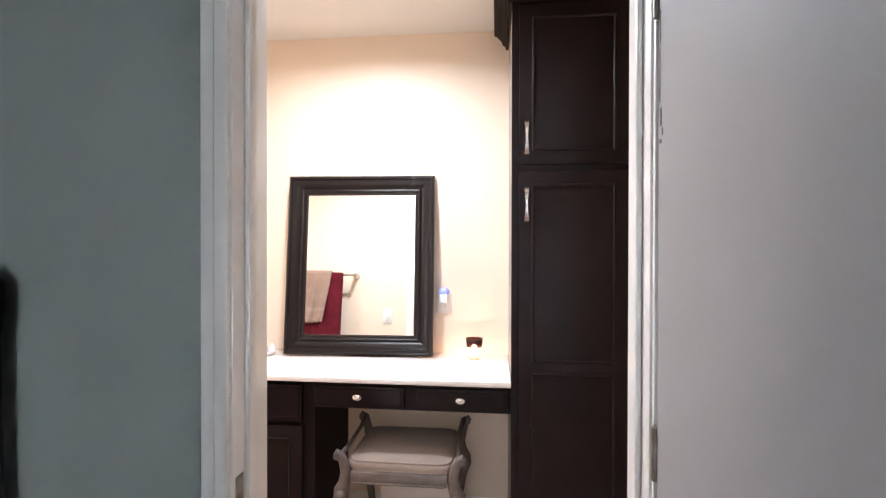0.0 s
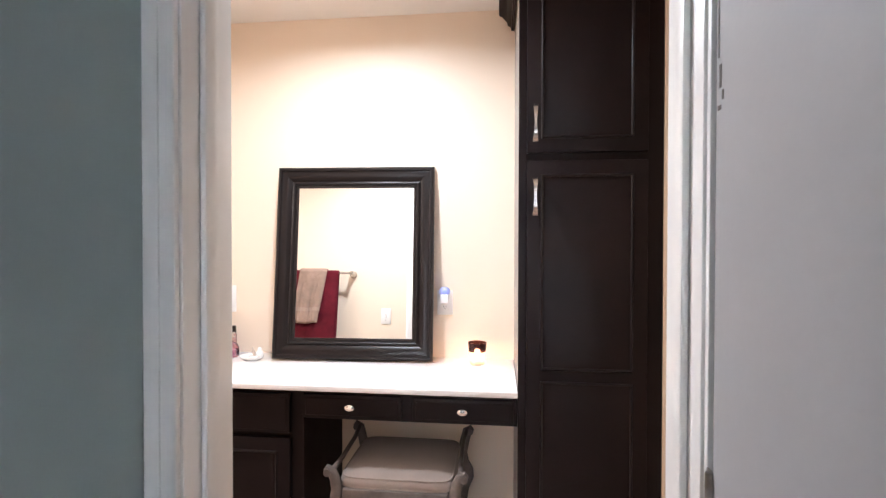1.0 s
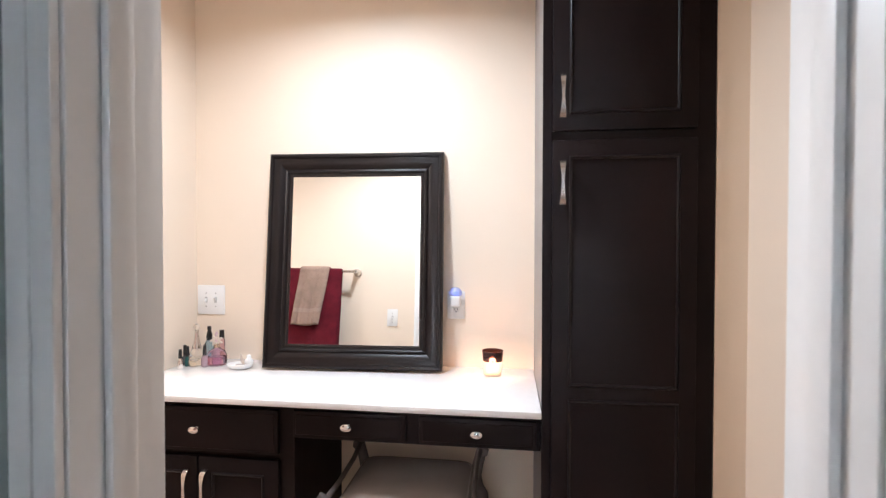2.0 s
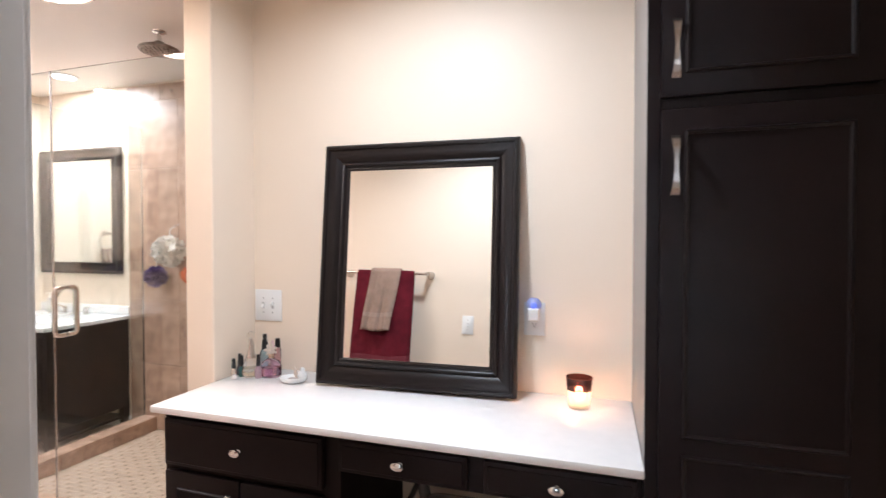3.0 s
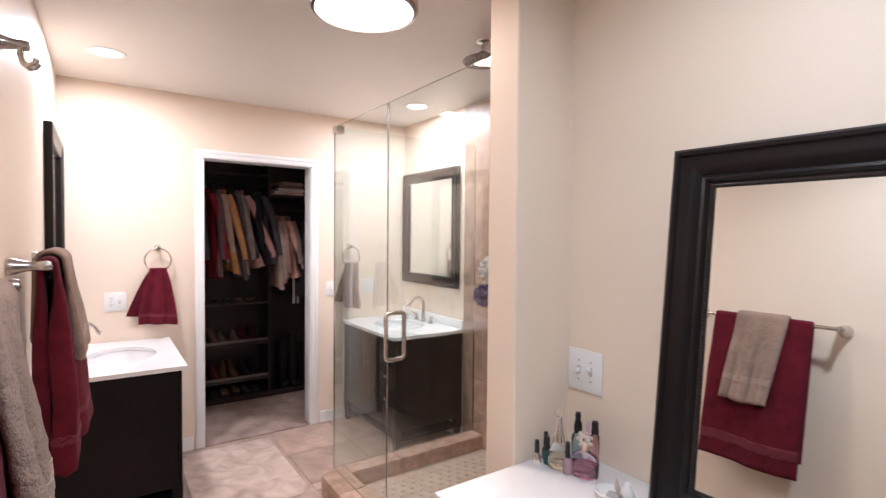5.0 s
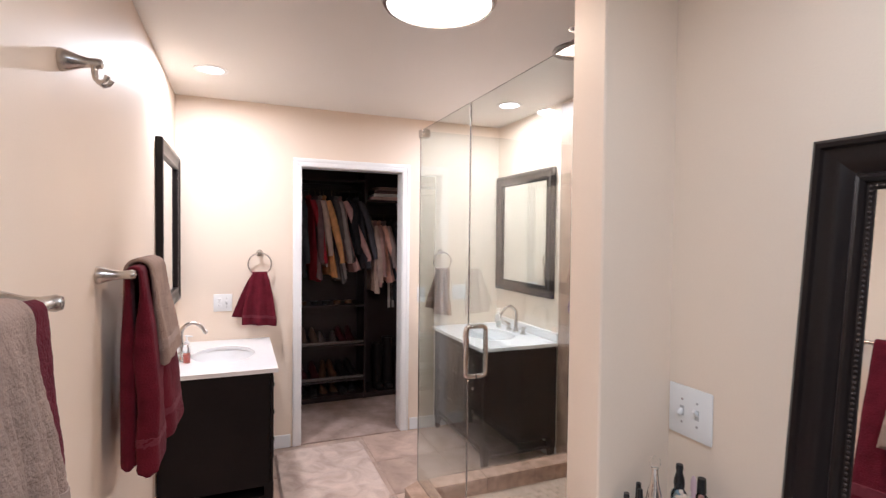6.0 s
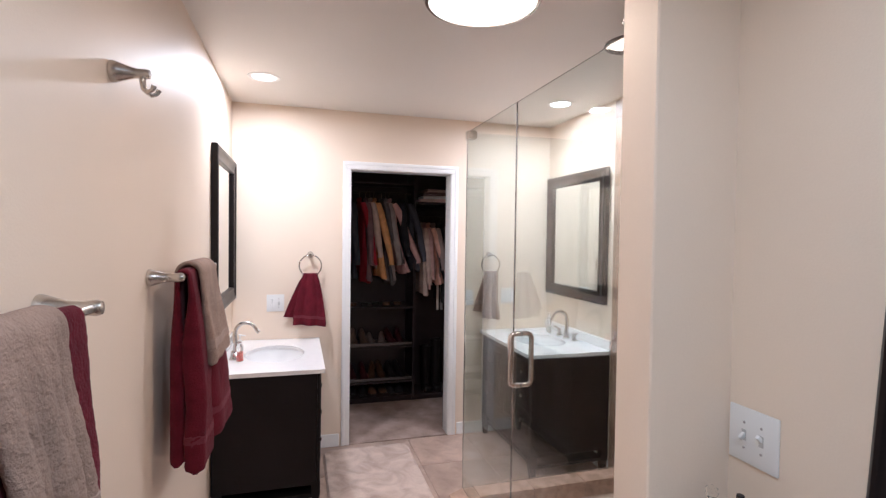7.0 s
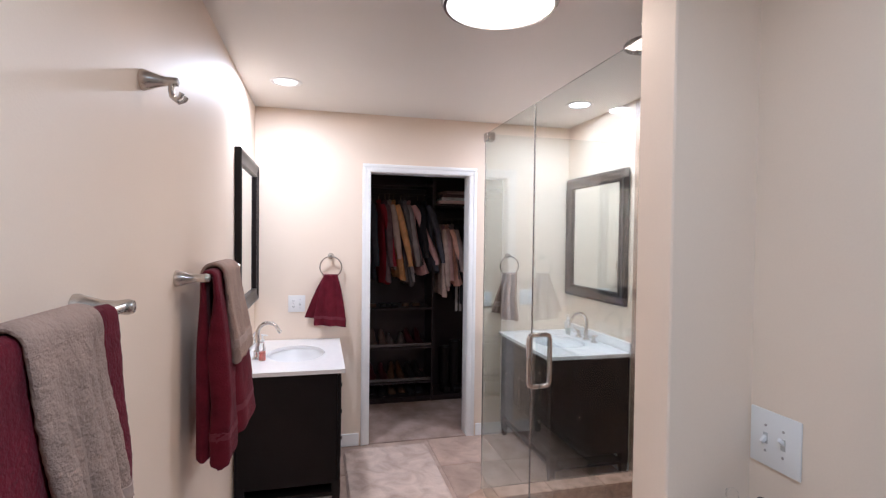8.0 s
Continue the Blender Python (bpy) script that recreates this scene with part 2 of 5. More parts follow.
structure("wall_entry", wall_with_hole("x", ENTRY0 + 0.012, ENTRY1, FAR, RIGHT + 0.12, 0, CEIL, [(DX0 - 0.02, DX1 + 0.02, 0, DTOP + 0.02)]), PAINT, "cream painted bathroom wall with the entry doorway", "wall")
structure("wall_bedroom_side", wall_with_hole("x", ENTRY0, ENTRY0 + 0.010, -2.6, 2.4, 0, CEIL, [(DX0 - 0.02, DX1 + 0.02, 0, DTOP + 0.02)]), SAGE, "sage grey painted bedroom wall round the doorway", "wall")
structure("wall_far", wall_with_hole("y", FAR - 0.12, FAR, ENTRY0 + 0.012, NORTH + 0.12, 0, CEIL, [(CY0 - 0.02, CY1 + 0.02, 0, CTOP + 0.02)]), PAINT, "cream painted wall with the closet doorway", "wall")
structure("wall_sink", box(FAR, STUBX0, NORTH, NORTH + 0.12, 0, CEIL), PAINT, "cream painted wall behind a sink and the shower", "wall")
structure("wall_alcove", box(STUBX1, RIGHT + 0.12, BACK, BACK + 0.12, 0, CEIL), PAINT, "cream painted back wall of the make-up alcove", "wall")
structure("wall_stub", box(STUBX0, STUBX1, STUBY, NORTH, 0, CEIL, 0.004), PAINT, "cream painted end of the wall between shower and vanity", "wall")
structure("wall_right", box(RIGHT, RIGHT + 0.12, ENTRY1, BACK, 0, CEIL), PAINT, "cream painted side wall beside the tall cabinet", "wall")
structure("wall_return", box(0.782, RIGHT, 1.835, BACK, 0, CEIL), PAINT, "narrow cream wall return beside the tall cabinet", "wall")
structure("wall_partition", box(0.267, 0.2745, 1.8365, BACK, 0, 2.354), SIDEPANEL, "thin taupe grey panel at the side of the tall cabinet", "wall")
structure("ceiling", box(CLOSET, RIGHT + 0.12, ENTRY0 + 0.012, NORTH + 0.12, CEIL, CEIL + 0.1), CEILPAINT, "pale matt painted ceiling", "ceiling")
structure("floor", box(FAR - 0.06, RIGHT + 0.12, ENTRY0 + 0.08, NORTH + 0.12, -0.12, -0.004), GROUT, "beige tiled bathroom floor with sand grout", "floor")

# bedroom, closed round the camera
structure("wall_bedroom_left", box(-2.7, -2.6, -4.2, ENTRY0 + 0.010, 0, CEIL), SAGE, "sage grey bedroom side wall", "wall")
structure("wall_bedroom_right", box(2.4, 2.5, -4.2, ENTRY0 + 0.010, 0, CEIL), SAGE, "sage grey bedroom side wall", "wall")
structure("wall_bedroom_window", wall_with_hole("x", -4.2, -4.06, -2.6, 2.4, 0, CEIL, [(-0.60, 0.30, 0.90, 2.02)]), SAGE, "sage grey bedroom wall with a window", "wall")
structure("ceiling_bedroom", box(-2.7, 2.5, -4.2, ENTRY0 + 0.010, CEIL, CEIL + 0.1), CEILPAINT, "pale bedroom ceiling", "ceiling")
structure("floor_bedroom", box(-2.7, 2.5, -4.2, ENTRY0 + 0.08, -0.12, 0), CARPET, "grey brown bedroom carpet", "floor")

# closet shell
structure("wall_closet_back", box(CLOSET - 0.1, CLOSET, 1.0, 3.3, 0, CEIL), PAINT, "closet back wall behind dark shelving", "wall")
structure("wall_closet_left", box(CLOSET, FAR - 0.12, 0.95, 1.05, 0, CEIL), PAINT, "closet side wall", "wall")
structure("wall_closet_right", box(CLOSET, FAR - 0.12, 2.95, 3.05, 0, CEIL), PAINT, "closet side wall", "wall")
structure("floor_closet", box(CLOSET, FAR - 0.002, 1.05, 2.95, -0.12, 0.006), CARPET, "grey brown closet carpet", "floor")


# ---- door casings ----
def casing(name, along, u0, u1, top, face, out, wall0, wall1, label, cw=0.062):
    """Casing and jambs round an opening. along: 'x' or 'y'; face: the wall's face; out: which way the casing stands."""
    root = thing(name, 0, 0, 0, label, "door frame", "", "structure")

    def put(nm, a0, a1, b0, b1, z0, z1, bv):
        bm = box(a0, a1, b0, b1, z0, z1, bv, 2) if along == "x" else box(b0, b1, a0, a1, z0, z1, bv, 2)
        part(nm, bm, WHITE, root)

    for f, o in zip(face, out):
        for s, u in ((-1, u0), (1, u1)):
            for i, (d0, d1, h) in enumerate(((0.004, cw - 0.002, 0.0125), (cw - 0.026, cw, 0.0165))):
                a0, a1 = sorted((u + s * d0, u + s * d1))
                b0, b1 = sorted((f + o * 0.001, f + o * h))
                put("casing_leg" if i == 0 else "casing_bead", a0, a1, b0, b1, 0.002, top + (0.004 if i == 0 else d0), 0.0018)
        for i, (d0, d1, h) in enumerate(((0.004, cw - 0.002, 0.0127), (cw - 0.026, cw, 0.0167))):
            b0, b1 = sorted((f + o * 0.001, f + o * h))
            put("casing_head" if i == 0 else "casing_bead", u0 - d1, u1 + d1, b0, b1, top + d0, top + d1, 0.003)
    for u, s in ((u0, -1), (u1, 1)):
        a0, a1 = sorted((u, u + s * 0.0185))
        put("jamb", a0, a1, wall0 + 0.001, wall1 - 0.001, 0.002, top, 0.0015)
    put("head_jamb", u0 - 0.0185, u1 + 0.0185, wall0 + 0.0015, wall1 - 0.0015, top, top + 0.0185, 0.0015)
    return root


door_frame = casing("door_frame_entry", "x", DX0, DX1, DTOP, (ENTRY0, ENTRY1), (-1, 0.6), ENTRY0, ENTRY1, "white painted moulded frame of the entry doorway", 0.055)
for u, s in ((DX0, 1), (DX1, -1)):
    a0, a1 = sorted((u + 0.0005 * s, u + 0.012 * s))
    part("door_stop", box(a0, a1, ENTRY0 + 0.045, ENTRY0 + 0.085, 0.002, DTOP - 0.001, 0.003, 2), WHITE, door_frame)
part("strike_plate", box(DX0 + 0.0005, DX0 + 0.003, ENTRY0 + 0.008, ENTRY0 + 0.036, 0.865, 0.922, 0.001), STEEL, door_frame, "worn steel strike plate")
casing("door_frame_closet", "y", CY0, CY1, CTOP, (FAR,), (1,), FAR - 0.12, FAR, "white painted moulded frame of the closet doorway")

# entry door, swung wide open into the bedroom
door = thing("door_entry", 0.481, 0.672, 0, "white flat slab door standing wide open, its shade painted in as grey", "door", "", "structure", rz=-90 + 1.5)
# the leaf's grey is shade put into a white door's colour
part("leaf", box(0.004, 0.745, -0.004, 0.031, 0.012, 2.045, 0.002), SHADEDDOOR, door)
for z in (1.80, 1.02, 0.24):
    h = part("hinge", join(tube([(0, -0.006, z - 0.045), (0, -0.006, z + 0.045)], 0.006), box(-0.016, 0.004, -0.003, 0.0, z - 0.045, z + 0.045)), STEEL, door, "tarnished steel hinge")
knob = lathe([(0, 0.062), (0.018, 0.060), (0.027, 0.045), (0.024, 0.03), (0.012, 0.022), (0.011, 0.006), (0.030, 0.004), (0.031, 0)])
knob.transform(pose(0.69, -0.004, 0.95, 90))
part("door_knob", knob, NICKEL, door)

# skirting
for nm, b in (("baseboard", (FAR + 0.001, FAR + 0.013, 1.44, CY0 - 0.076)), ("baseboard", (FAR + 0.001, FAR + 0.013, CY1 + 0.076, NORTH - 0.001)), ("baseboard", (RIGHT - 0.013, RIGHT - 0.001, ENTRY1 + 0.002, 1.833)), ("baseboard", (-3.03, DX0 - 0.08, ENTRY1 + 0.001, ENTRY1 + 0.013)), ("baseboard", (-0.55, 0.26, BACK - 0.013, BACK - 0.001)), ("baseboard", (FAR + 0.014, -3.06, NORTH - 0.013, NORTH - 0.001))):
    structure(nm, box(*b, 0.001, 0.095, 0.004, 2), WHITE, "white painted skirting board", "baseboard")


# ---- make-up vanity ----
def door_slab(bm, x0, x1, z0, z1, y):
    """A bevelled door front facing -y; its panel beads are parts of their own."""
    box(x0, x1, y, y + 0.020, z0, z1, 0.003, 2, bm)
    return bm


def beads(parent, x0, x1, z0, z1, y, material, ox=0.0, oy=0.0, w=0.010, h=0.006):
    """Four mitred half-round beads that frame a panel field on a door front at y."""
    prof = [(0, 0.0), (0.0, 0.001), (w * 0.15, h * 0.65), (w * 0.4, h), (w * 0.65, h * 0.8), (w, 0.0012), (w, 0.0)]
    for b in frame_sides(x0, x1, z0, z1, prof):
        b.transform(Matrix.Translation((-ox, y - oy + 0.0004, 0)))
        part("panel_bead", b, material, parent)


def oval_knob(parent, x, y, z):
    bm = lathe([(0, 0.024), (0.010, 0.0235), (0.0165, 0.020), (0.017, 0.016), (0.012, 0.012), (0.006, 0.010), (0.0055, 0.002), (0.008, 0)], 20, 1.15, 0.72)
    bm.transform(pose(x, y, z, 90))
    part("knob", bm, CHROME, parent, "polished oval metal knob")


def pull(parent, x, y, z0, z1):
    """A flat flared bar pull, narrow at its waist."""
    bm = bmesh.new()
    rows = []
    for i in range(13):
        s = i / 12
        w = 0.0045 + 0.0055 * abs(2 * s - 1) ** 1.6
        d = 0.030 - 0.020 * abs(2 * s - 1) ** 6
        z = z0 + (z1 - z0) * s
        rows.append([bm.verts.new((x + a * w, y - d + b * 0.0035, z)) for a, b in ((-1, 1), (-1, -1), (1, -1), (1, 1))])
    for a, b in zip(rows, rows[1:]):
        for j in range(4):
            bm.faces.new((a[j], a[(j + 1) % 4], b[(j + 1) % 4], b[j]))
    bm.faces.new(rows[0]), bm.faces.new(rows[-1][::-1])
    for z in (z0 + 0.012, z1 - 0.012):
        join(bm, tube([(x, y + 0.001, z), (x, y - 0.018, z)], 0.005))
    part("handle", bm, NICKEL, parent, "brushed nickel flared bar handle")


TOPZ = 0.823
vanity = thing("makeup_vanity", -0.48, 2.0, 0, "espresso wooden make-up vanity with drawers and knee space", "vanity")
vx, vy = -0.48, 2.0


def vpart(name, bm, m, label=""):
    bm.transform(Matrix.Translation((-vx, -vy, 0)))
    return part(name, bm, m, vanity, label)


carc = box(-1.222, -0.562, 1.842, BACK - 0.002, 0.10, TOPZ - 0.024, 0.002)
box(-1.222, -0.562, 1.90, BACK - 0.002, 0.002, 0.10, 0, 1, carc)
vpart("body", carc, ESPRESSO)
vpart("apron", box(-0.562, 0.266, 1.842, 1.862, 0.682, TOPZ - 0.024, 0.002), ESPRESSO)
vpart("apron_bottom", box(-0.562, 0.260, 1.862, 2.16, 0.682, 0.694, 0.001), ESPRESSO)


def front(x0, x1, z0, z1):
    bm = box(x0, x1, 1.820, 1.842, z0, z1, 0.005, 2)
    box(x0 + 0.012, x1 - 0.012, 1.8165, 1.824, z0 + 0.012, z1 - 0.012, 0.002, 1, bm)
    return bm


for (x0, x1, z0, z1) in ((-1.205, -0.613, 0.625, 0.780), (-0.560, -0.172, 0.692, 0.783), (-0.128, 0.252, 0.692, 0.783)):
    d = vpart("drawer_front", front(x0, x1, z0, z1), ESPRESSO)
    oval_knob(d, (x0 + x1) / 2 - vx, 1.8165 - vy, (z0 + z1) / 2 + 0.004)
for x0, x1 in ((-1.205, -0.912), (-0.906, -0.613)):
    d = vpart("door", door_slab(bmesh.new(), x0, x1, 0.125, 0.605, 1.822), ESPRESSO)
    beads(d, x0 + 0.05, x1 - 0.05, 0.175, 0.555, 1.822, BEADWOOD, vx, vy)
    bx = x1 - 0.03 if x0 < -1 else x0 + 0.03
    pull(d, bx - vx, 1.822 - vy, 0.44, 0.565)

top = tagged(part("vanity_countertop", box(-1.238, 0.2655, 1.795, BACK - 0.002, TOPZ - 0.022, TOPZ, 0.003, 2), QUARTZ, None), "glossy white quartz countertop on the vanity", "countertop")

# ---- tall linen cabinet ----
cab = thing("linen_cabinet", 0.53, 1.84, 0, "tall espresso wooden linen cabinet with crown moulding", "cabinet")
cx, cy = 0.53, 1.84


def cpart(name, bm, m=ESPRESSO, label="", parent=None):
    bm.transform(Matrix.Translation((-cx, -cy, 0)))
    return part(name, bm, m, parent or cab, label)


cpart("stile", box(0.2665, 0.2955, 1.8245, 1.836, 0.002, 2.354, 0.001))
cpart("body", box(0.2755, 0.780, 1.832, BACK - 0.002, 0.002, 2.40, 0.002))
for z0, z1, s0, s1 in ((1.697, 2.335, 1.735, 1.870), (0.10, 1.668, 1.468, 1.605)):
    b = door_slab(bmesh.new(), 0.296, 0.722, z0, z1, 1.811) if z0 > 1 else box(0.296, 0.722, 1.811, 1.831, z0, z1, 0.003, 2)
    d = cpart("door", b)
    for q0, q1 in ((0.155, 0.865), (0.905, 1.618)) if z0 < 1 else ((z0 + 0.05, z1 - 0.05),):
        beads(d, 0.346, 0.672, q0, q1, 1.811, BEADWOOD, cx, cy)
    pull(d, 0.325 - cx, 1.811 - cy, s0, s1)
crown_prof = [(0.0, 2.355), (-0.012, 2.355), (-0.014, 2.37), (-0.028, 2.380), (-0.032, 2.395), (-0.054, 2.420), (-0.068, 2.426), (-0.070, 2.452), (0.0, 2.452)]
crown = bmesh.new()
ra = [crown.verts.new((0.2615 + o, BACK - 0.002, z)) for o, z in crown_prof]
rb = [crown.verts.new((0.2615 + o, 1.832 + o, z)) for o, z in crown_prof]
rc = [crown.verts.new((0.780, 1.832 + o, z)) for o, z in crown_prof]
for a, b in ((ra, rb), (rb, rc)):
    for i in range(len(a)):
        j = (i + 1) % len(a)
        crown.faces.new((a[i], a[j], b[j], b[i]))
crown.faces.new(ra), crown.faces.new(rc[::-1])
cpart("crown_moulding", crown)


# ---- mirrors ----
BEADGLOSS = mat("rubbed_bead_lacquer", (0.05, 0.036, 0.032), 0.25, vary=0.1, scale=8, bump=0.02)
def mirror(name, w, h, profile, label, m, beaded=0.0):
    root = thing(name, 0, 0, 0, label, "mirror")
    for bm in frame_sides(-w / 2, w / 2, 0, h, profile):
        part("frame_side", bm, FRAMEWOOD, root)
    o = profile[-1][0]
    part("mirror_glass", box(-w / 2 + o - 0.006, w / 2 - o + 0.006, -0.010, -0.006, o - 0.006, h - o + 0.006), MIRROR, root, "clear silvered mirror glass", smooth=False)
    part("backing", box(-w / 2 + 0.01, w / 2 - 0.01, -0.005, -0.001, 0.01, h - 0.01), DARKSLOT, root, "dark backing board", smooth=False)
    if beaded:
        bm = bmesh.new()
        q = beaded
        n1, n2 = int((w - 2 * q) / 0.0092), int((h - 2 * q) / 0.0092)
        spots = [(-w / 2 + q + (w - 2 * q) * i / n1, z) for i in range(n1 + 1) for z in (q, h - q)] + [(x, q + (h - 2 * q) * i / n2) for i in range(1, n2) for x in (-w / 2 + q, w / 2 - q)]
        for x, z in spots:
            bmesh.ops.create_icosphere(bm, subdivisions=1, radius=0.0038, matrix=Matrix.Translation((x, -0.0150, z)))
        part("beading", bm, BEADGLOSS, root, "fine beaded inner edge")
    root.matrix_world = m
    return root


PROF = [(0, 0), (0, 0.026), (0.002, 0.034), (0.009, 0.040), (0.017, 0.039), (0.021, 0.032), (0.026, 0.0305), (0.038, 0.032), (0.053, 0.027), (0.063, 0.018), (0.067, 0.0165), (0.070, 0.022), (0.077, 0.0245), (0.082, 0.021), (0.085, 0.0145), (0.097, 0.013), (0.097, 0.0)]
makeup_mirror = mirror("makeup_mirror", 0.746, 0.900, PROF, "dark framed mirror leaning against the wall on the countertop", pose(-0.476, 2.209, TOPZ + 0.005, -5.9, 0, 2.8), 0.0915)
PROF2 = [(0, 0), (0, 0.030), (0.005, 0.034), (0.018, 0.034), (0.024, 0.029), (0.062, 0.024), (0.068, 0.027), (0.076, 0.027), (0.082, 0.020), (0.082, 0.0)]
mirror("wall_mirror", 0.80, 0.915, PROF2, "dark framed rectangular mirror on the wall above the sink", pose(-3.52, NORTH - 0.002, 1.112, 0, 0, 0))
mirror("wall_mirror", 0.80, 0.915, PROF2, "dark framed rectangular mirror on the wall above the sink", pose(-3.50, ENTRY1 + 0.002, 1.112, 0, 0, 180))


# ---- sink vanities ----
def sink_top(w, d, z, rx, ry, oy):
    """A counter slab w by d with an oval hole, its back at y = 0."""
    bm = bmesh.new()
    n = 64
    angs = sorted([2 * math.pi * i / n for i in range(n)] + [math.atan2(sy, sx) % (2 * math.pi) for sx, sy in ((w / 2, oy), (-w / 2, oy), (-w / 2, oy - d), (w / 2, oy - d))])
    loops = []
    for zz in (z, z - 0.022):
        el, re = [], []
        for a in angs:
            c, s = math.cos(a), math.sin(a)
            el.append(bm.verts.new((rx * c, -oy + ry * s, zz)))
            k = min((w / 2) / abs(c) if abs(c) > 1e-6 else 9e9, (oy / s if s > 1e-6 else (d - oy) / -s) if abs(s) > 1e-6 else 9e9)
            re.append(bm.verts.new((k * c, -oy + k * s, zz)))
        loops.append((el, re))
    (e0, r0), (e1, r1) = loops
    m = len(angs)
    for i in range(m):
        j = (i + 1) % m
        bm.faces.new((e0[i], e0[j], r0[j], r0[i]))
        bm.faces.new((e1[i], r1[i], r1[j], e1[j]))
        bm.faces.new((r0[i], r0[j], r1[j], r1[i]))
        bm.faces.new((e0[i], e1[i], e1[j], e0[j]))
    return bm


def sink_vanity(m, w=0.875, d=0.56, top_z=0.80, side=1):
    root = thing("sink_vanity", 0, 0, 0, "dark brown wooden sink vanity on tapered legs", "vanity", "sink vanities")
    hw, yb, yf = w / 2 - 0.012, -0.006, -d + 0.022
    zt, zb = top_z - 0.024, 0.165
    for x0, x1 in ((-hw, -hw + 0.02), (hw - 0.02, hw)):
        part("side_panel", box(x0, x1, yf + 0.02, yb, zb, zt, 0.002), BLACKWOOD, root)
    part("back_panel", box(-hw + 0.021, hw - 0.021, yb - 0.015, yb, zb, zt - 0.14), BLACKWOOD, root)
    part("bottom_panel", box(-hw + 0.021, hw - 0.021, yf + 0.02, yb - 0.016, zb, zb + 0.02), BLACKWOOD, root)
    part("face_frame", box(-hw, hw, yf + 0.003, yf + 0.019, zb, zt, 0.002), BLACKWOOD, root)
    for sx in (-1, 1):
        for y0, y1 in ((yf, yf + 0.05), (yb - 0.05, yb)):
            bm = bmesh.new()
            q = [(1.0, zb + 0.02), (1.0, zb - 0.04), (0.62, 0.002)]
            rows = []
            for k, z in q:
                xc, yc, s = sx * (hw - 0.022), (y0 + y1) / 2, 0.024 * k
                rows.append([bm.verts.new((xc + a * s, yc + b * s, z)) for a, b in ((-1, -1), (1, -1), (1, 1), (-1, 1))])
            for a, b in zip(rows, rows[1:]):
                for j in range(4):
                    bm.faces.new((a[j], a[(j + 1) % 4], b[(j + 1) % 4], b[j]))
            bm.faces.new(rows[0]), bm.faces.new(rows[-1])
            part("leg", bm, BLACKWOOD, root, smooth=False)
    part("lower_shelf", box(-hw + 0.01, hw - 0.01, yf + 0.03, yb - 0.03, 0.088, 0.110, 0.002), BLACKWOOD, root)
    for sx in (-1, 1):
        for k in range(3):
            z0 = 0.29 + k * 0.158
            x0, x1 = sorted((sx * (hw - 0.04), sx * (hw - 0.235)))
            dr = part("drawer_front", box(x0, x1, yf - 0.002, yf + 0.0025, z0, z0 + 0.148, 0.004, 2), BLACKWOOD, root)
            kb = lathe([(0, 0.011), (0.010, 0.010), (0.013, 0.008), (0.009, 0.005), (0.005, 0.003), (0.006, 0)], 14)
            kb.transform(pose((x0 + x1) / 2, yf - 0.002, z0 + 0.074, 90))
            part("knob", kb, NICKEL, dr)
    for x0, x1 in ((-0.185, -0.002), (0.002, 0.185)):
        dr = part("door", door_slab(bmesh.new(), x0, x1, 0.29, 0.754, yf - 0.004), BLACKWOOD, root)
        beads(dr, x0 + 0.035, x1 - 0.035, 0.325, 0.72, yf - 0.008, BLACKWOOD)
        kb = lathe([(0, 0.011), (0.010, 0.010), (0.013, 0.008), (0.009, 0.005), (0.005, 0.003), (0.006, 0)], 14)
        kb.transform(pose(x1 - 0.025 if x0 < -0.1 else x0 + 0.025, yf - 0.008, 0.56, 90))
        part("knob", kb, NICKEL, dr)
    root.matrix_world = m
    ct = thing("sink_countertop", 0, 0, 0, "white countertop with an oval undermount basin", "countertop", "sink countertops")
    oy = d / 2 + 0.01
    part("slab", sink_top(w, d, top_z, 0.232, 0.176, oy), QUARTZ, ct, smooth=False)
    bowl = lathe([(1.02, -0.024), (1.0, -0.030), (0.95, -0.07), (0.80, -0.115), (0.5, -0.142), (0.12, -0.15), (0.10, -0.154), (0.12, -0.162), (0.5, -0.154), (0.84, -0.125), (1.0, -0.075), (1.08, -0.0245)], 40, 0.232, 0.176)
    bowl.transform(Matrix.Translation((0, -oy, top_z)))
    part("basin", bowl, PORCELAIN, ct, "white porcelain oval basin")
    dn = lathe([(0, -0.148), (0.020, -0.148), (0.022, -0.150), (0.022, -0.1525)], 18)
    dn.transform(Matrix.Translation((0, -oy, top_z)))
    part("drain", dn, CHROME, ct)
    part("backsplash", box(-w / 2, w / 2, -0.018, -0.001, top_z + 0.0005, top_z + 0.065, 0.003, 2), QUARTZ, ct)
    ct.matrix_world = m
    f = thing("faucet", 0, 0, 0, "brushed nickel gooseneck faucet with two lever handles", "faucet", "faucets")
    pts = [(0, 0, 0.0), (0, 0.0, 0.075), (0, 0.004, 0.115)] + [(0, -0.060 + a, b) for a, b in arc(0.0, 0.135, 0.062, 10, 165, 12)] + [(0, -0.135, 0.135)]
    rad = [0.016, 0.014, 0.013] + [0.0125 - 0.0002 * i for i in range(13)] + [0.0125]
    part("spout", tube(pts, rad, 14), NICKEL, f)
    part("base_ring", lathe([(0, 0.0), (0.026, 0.0), (0.026, 0.008), (0.018, 0.016), (0, 0.016)], 20), NICKEL, f)
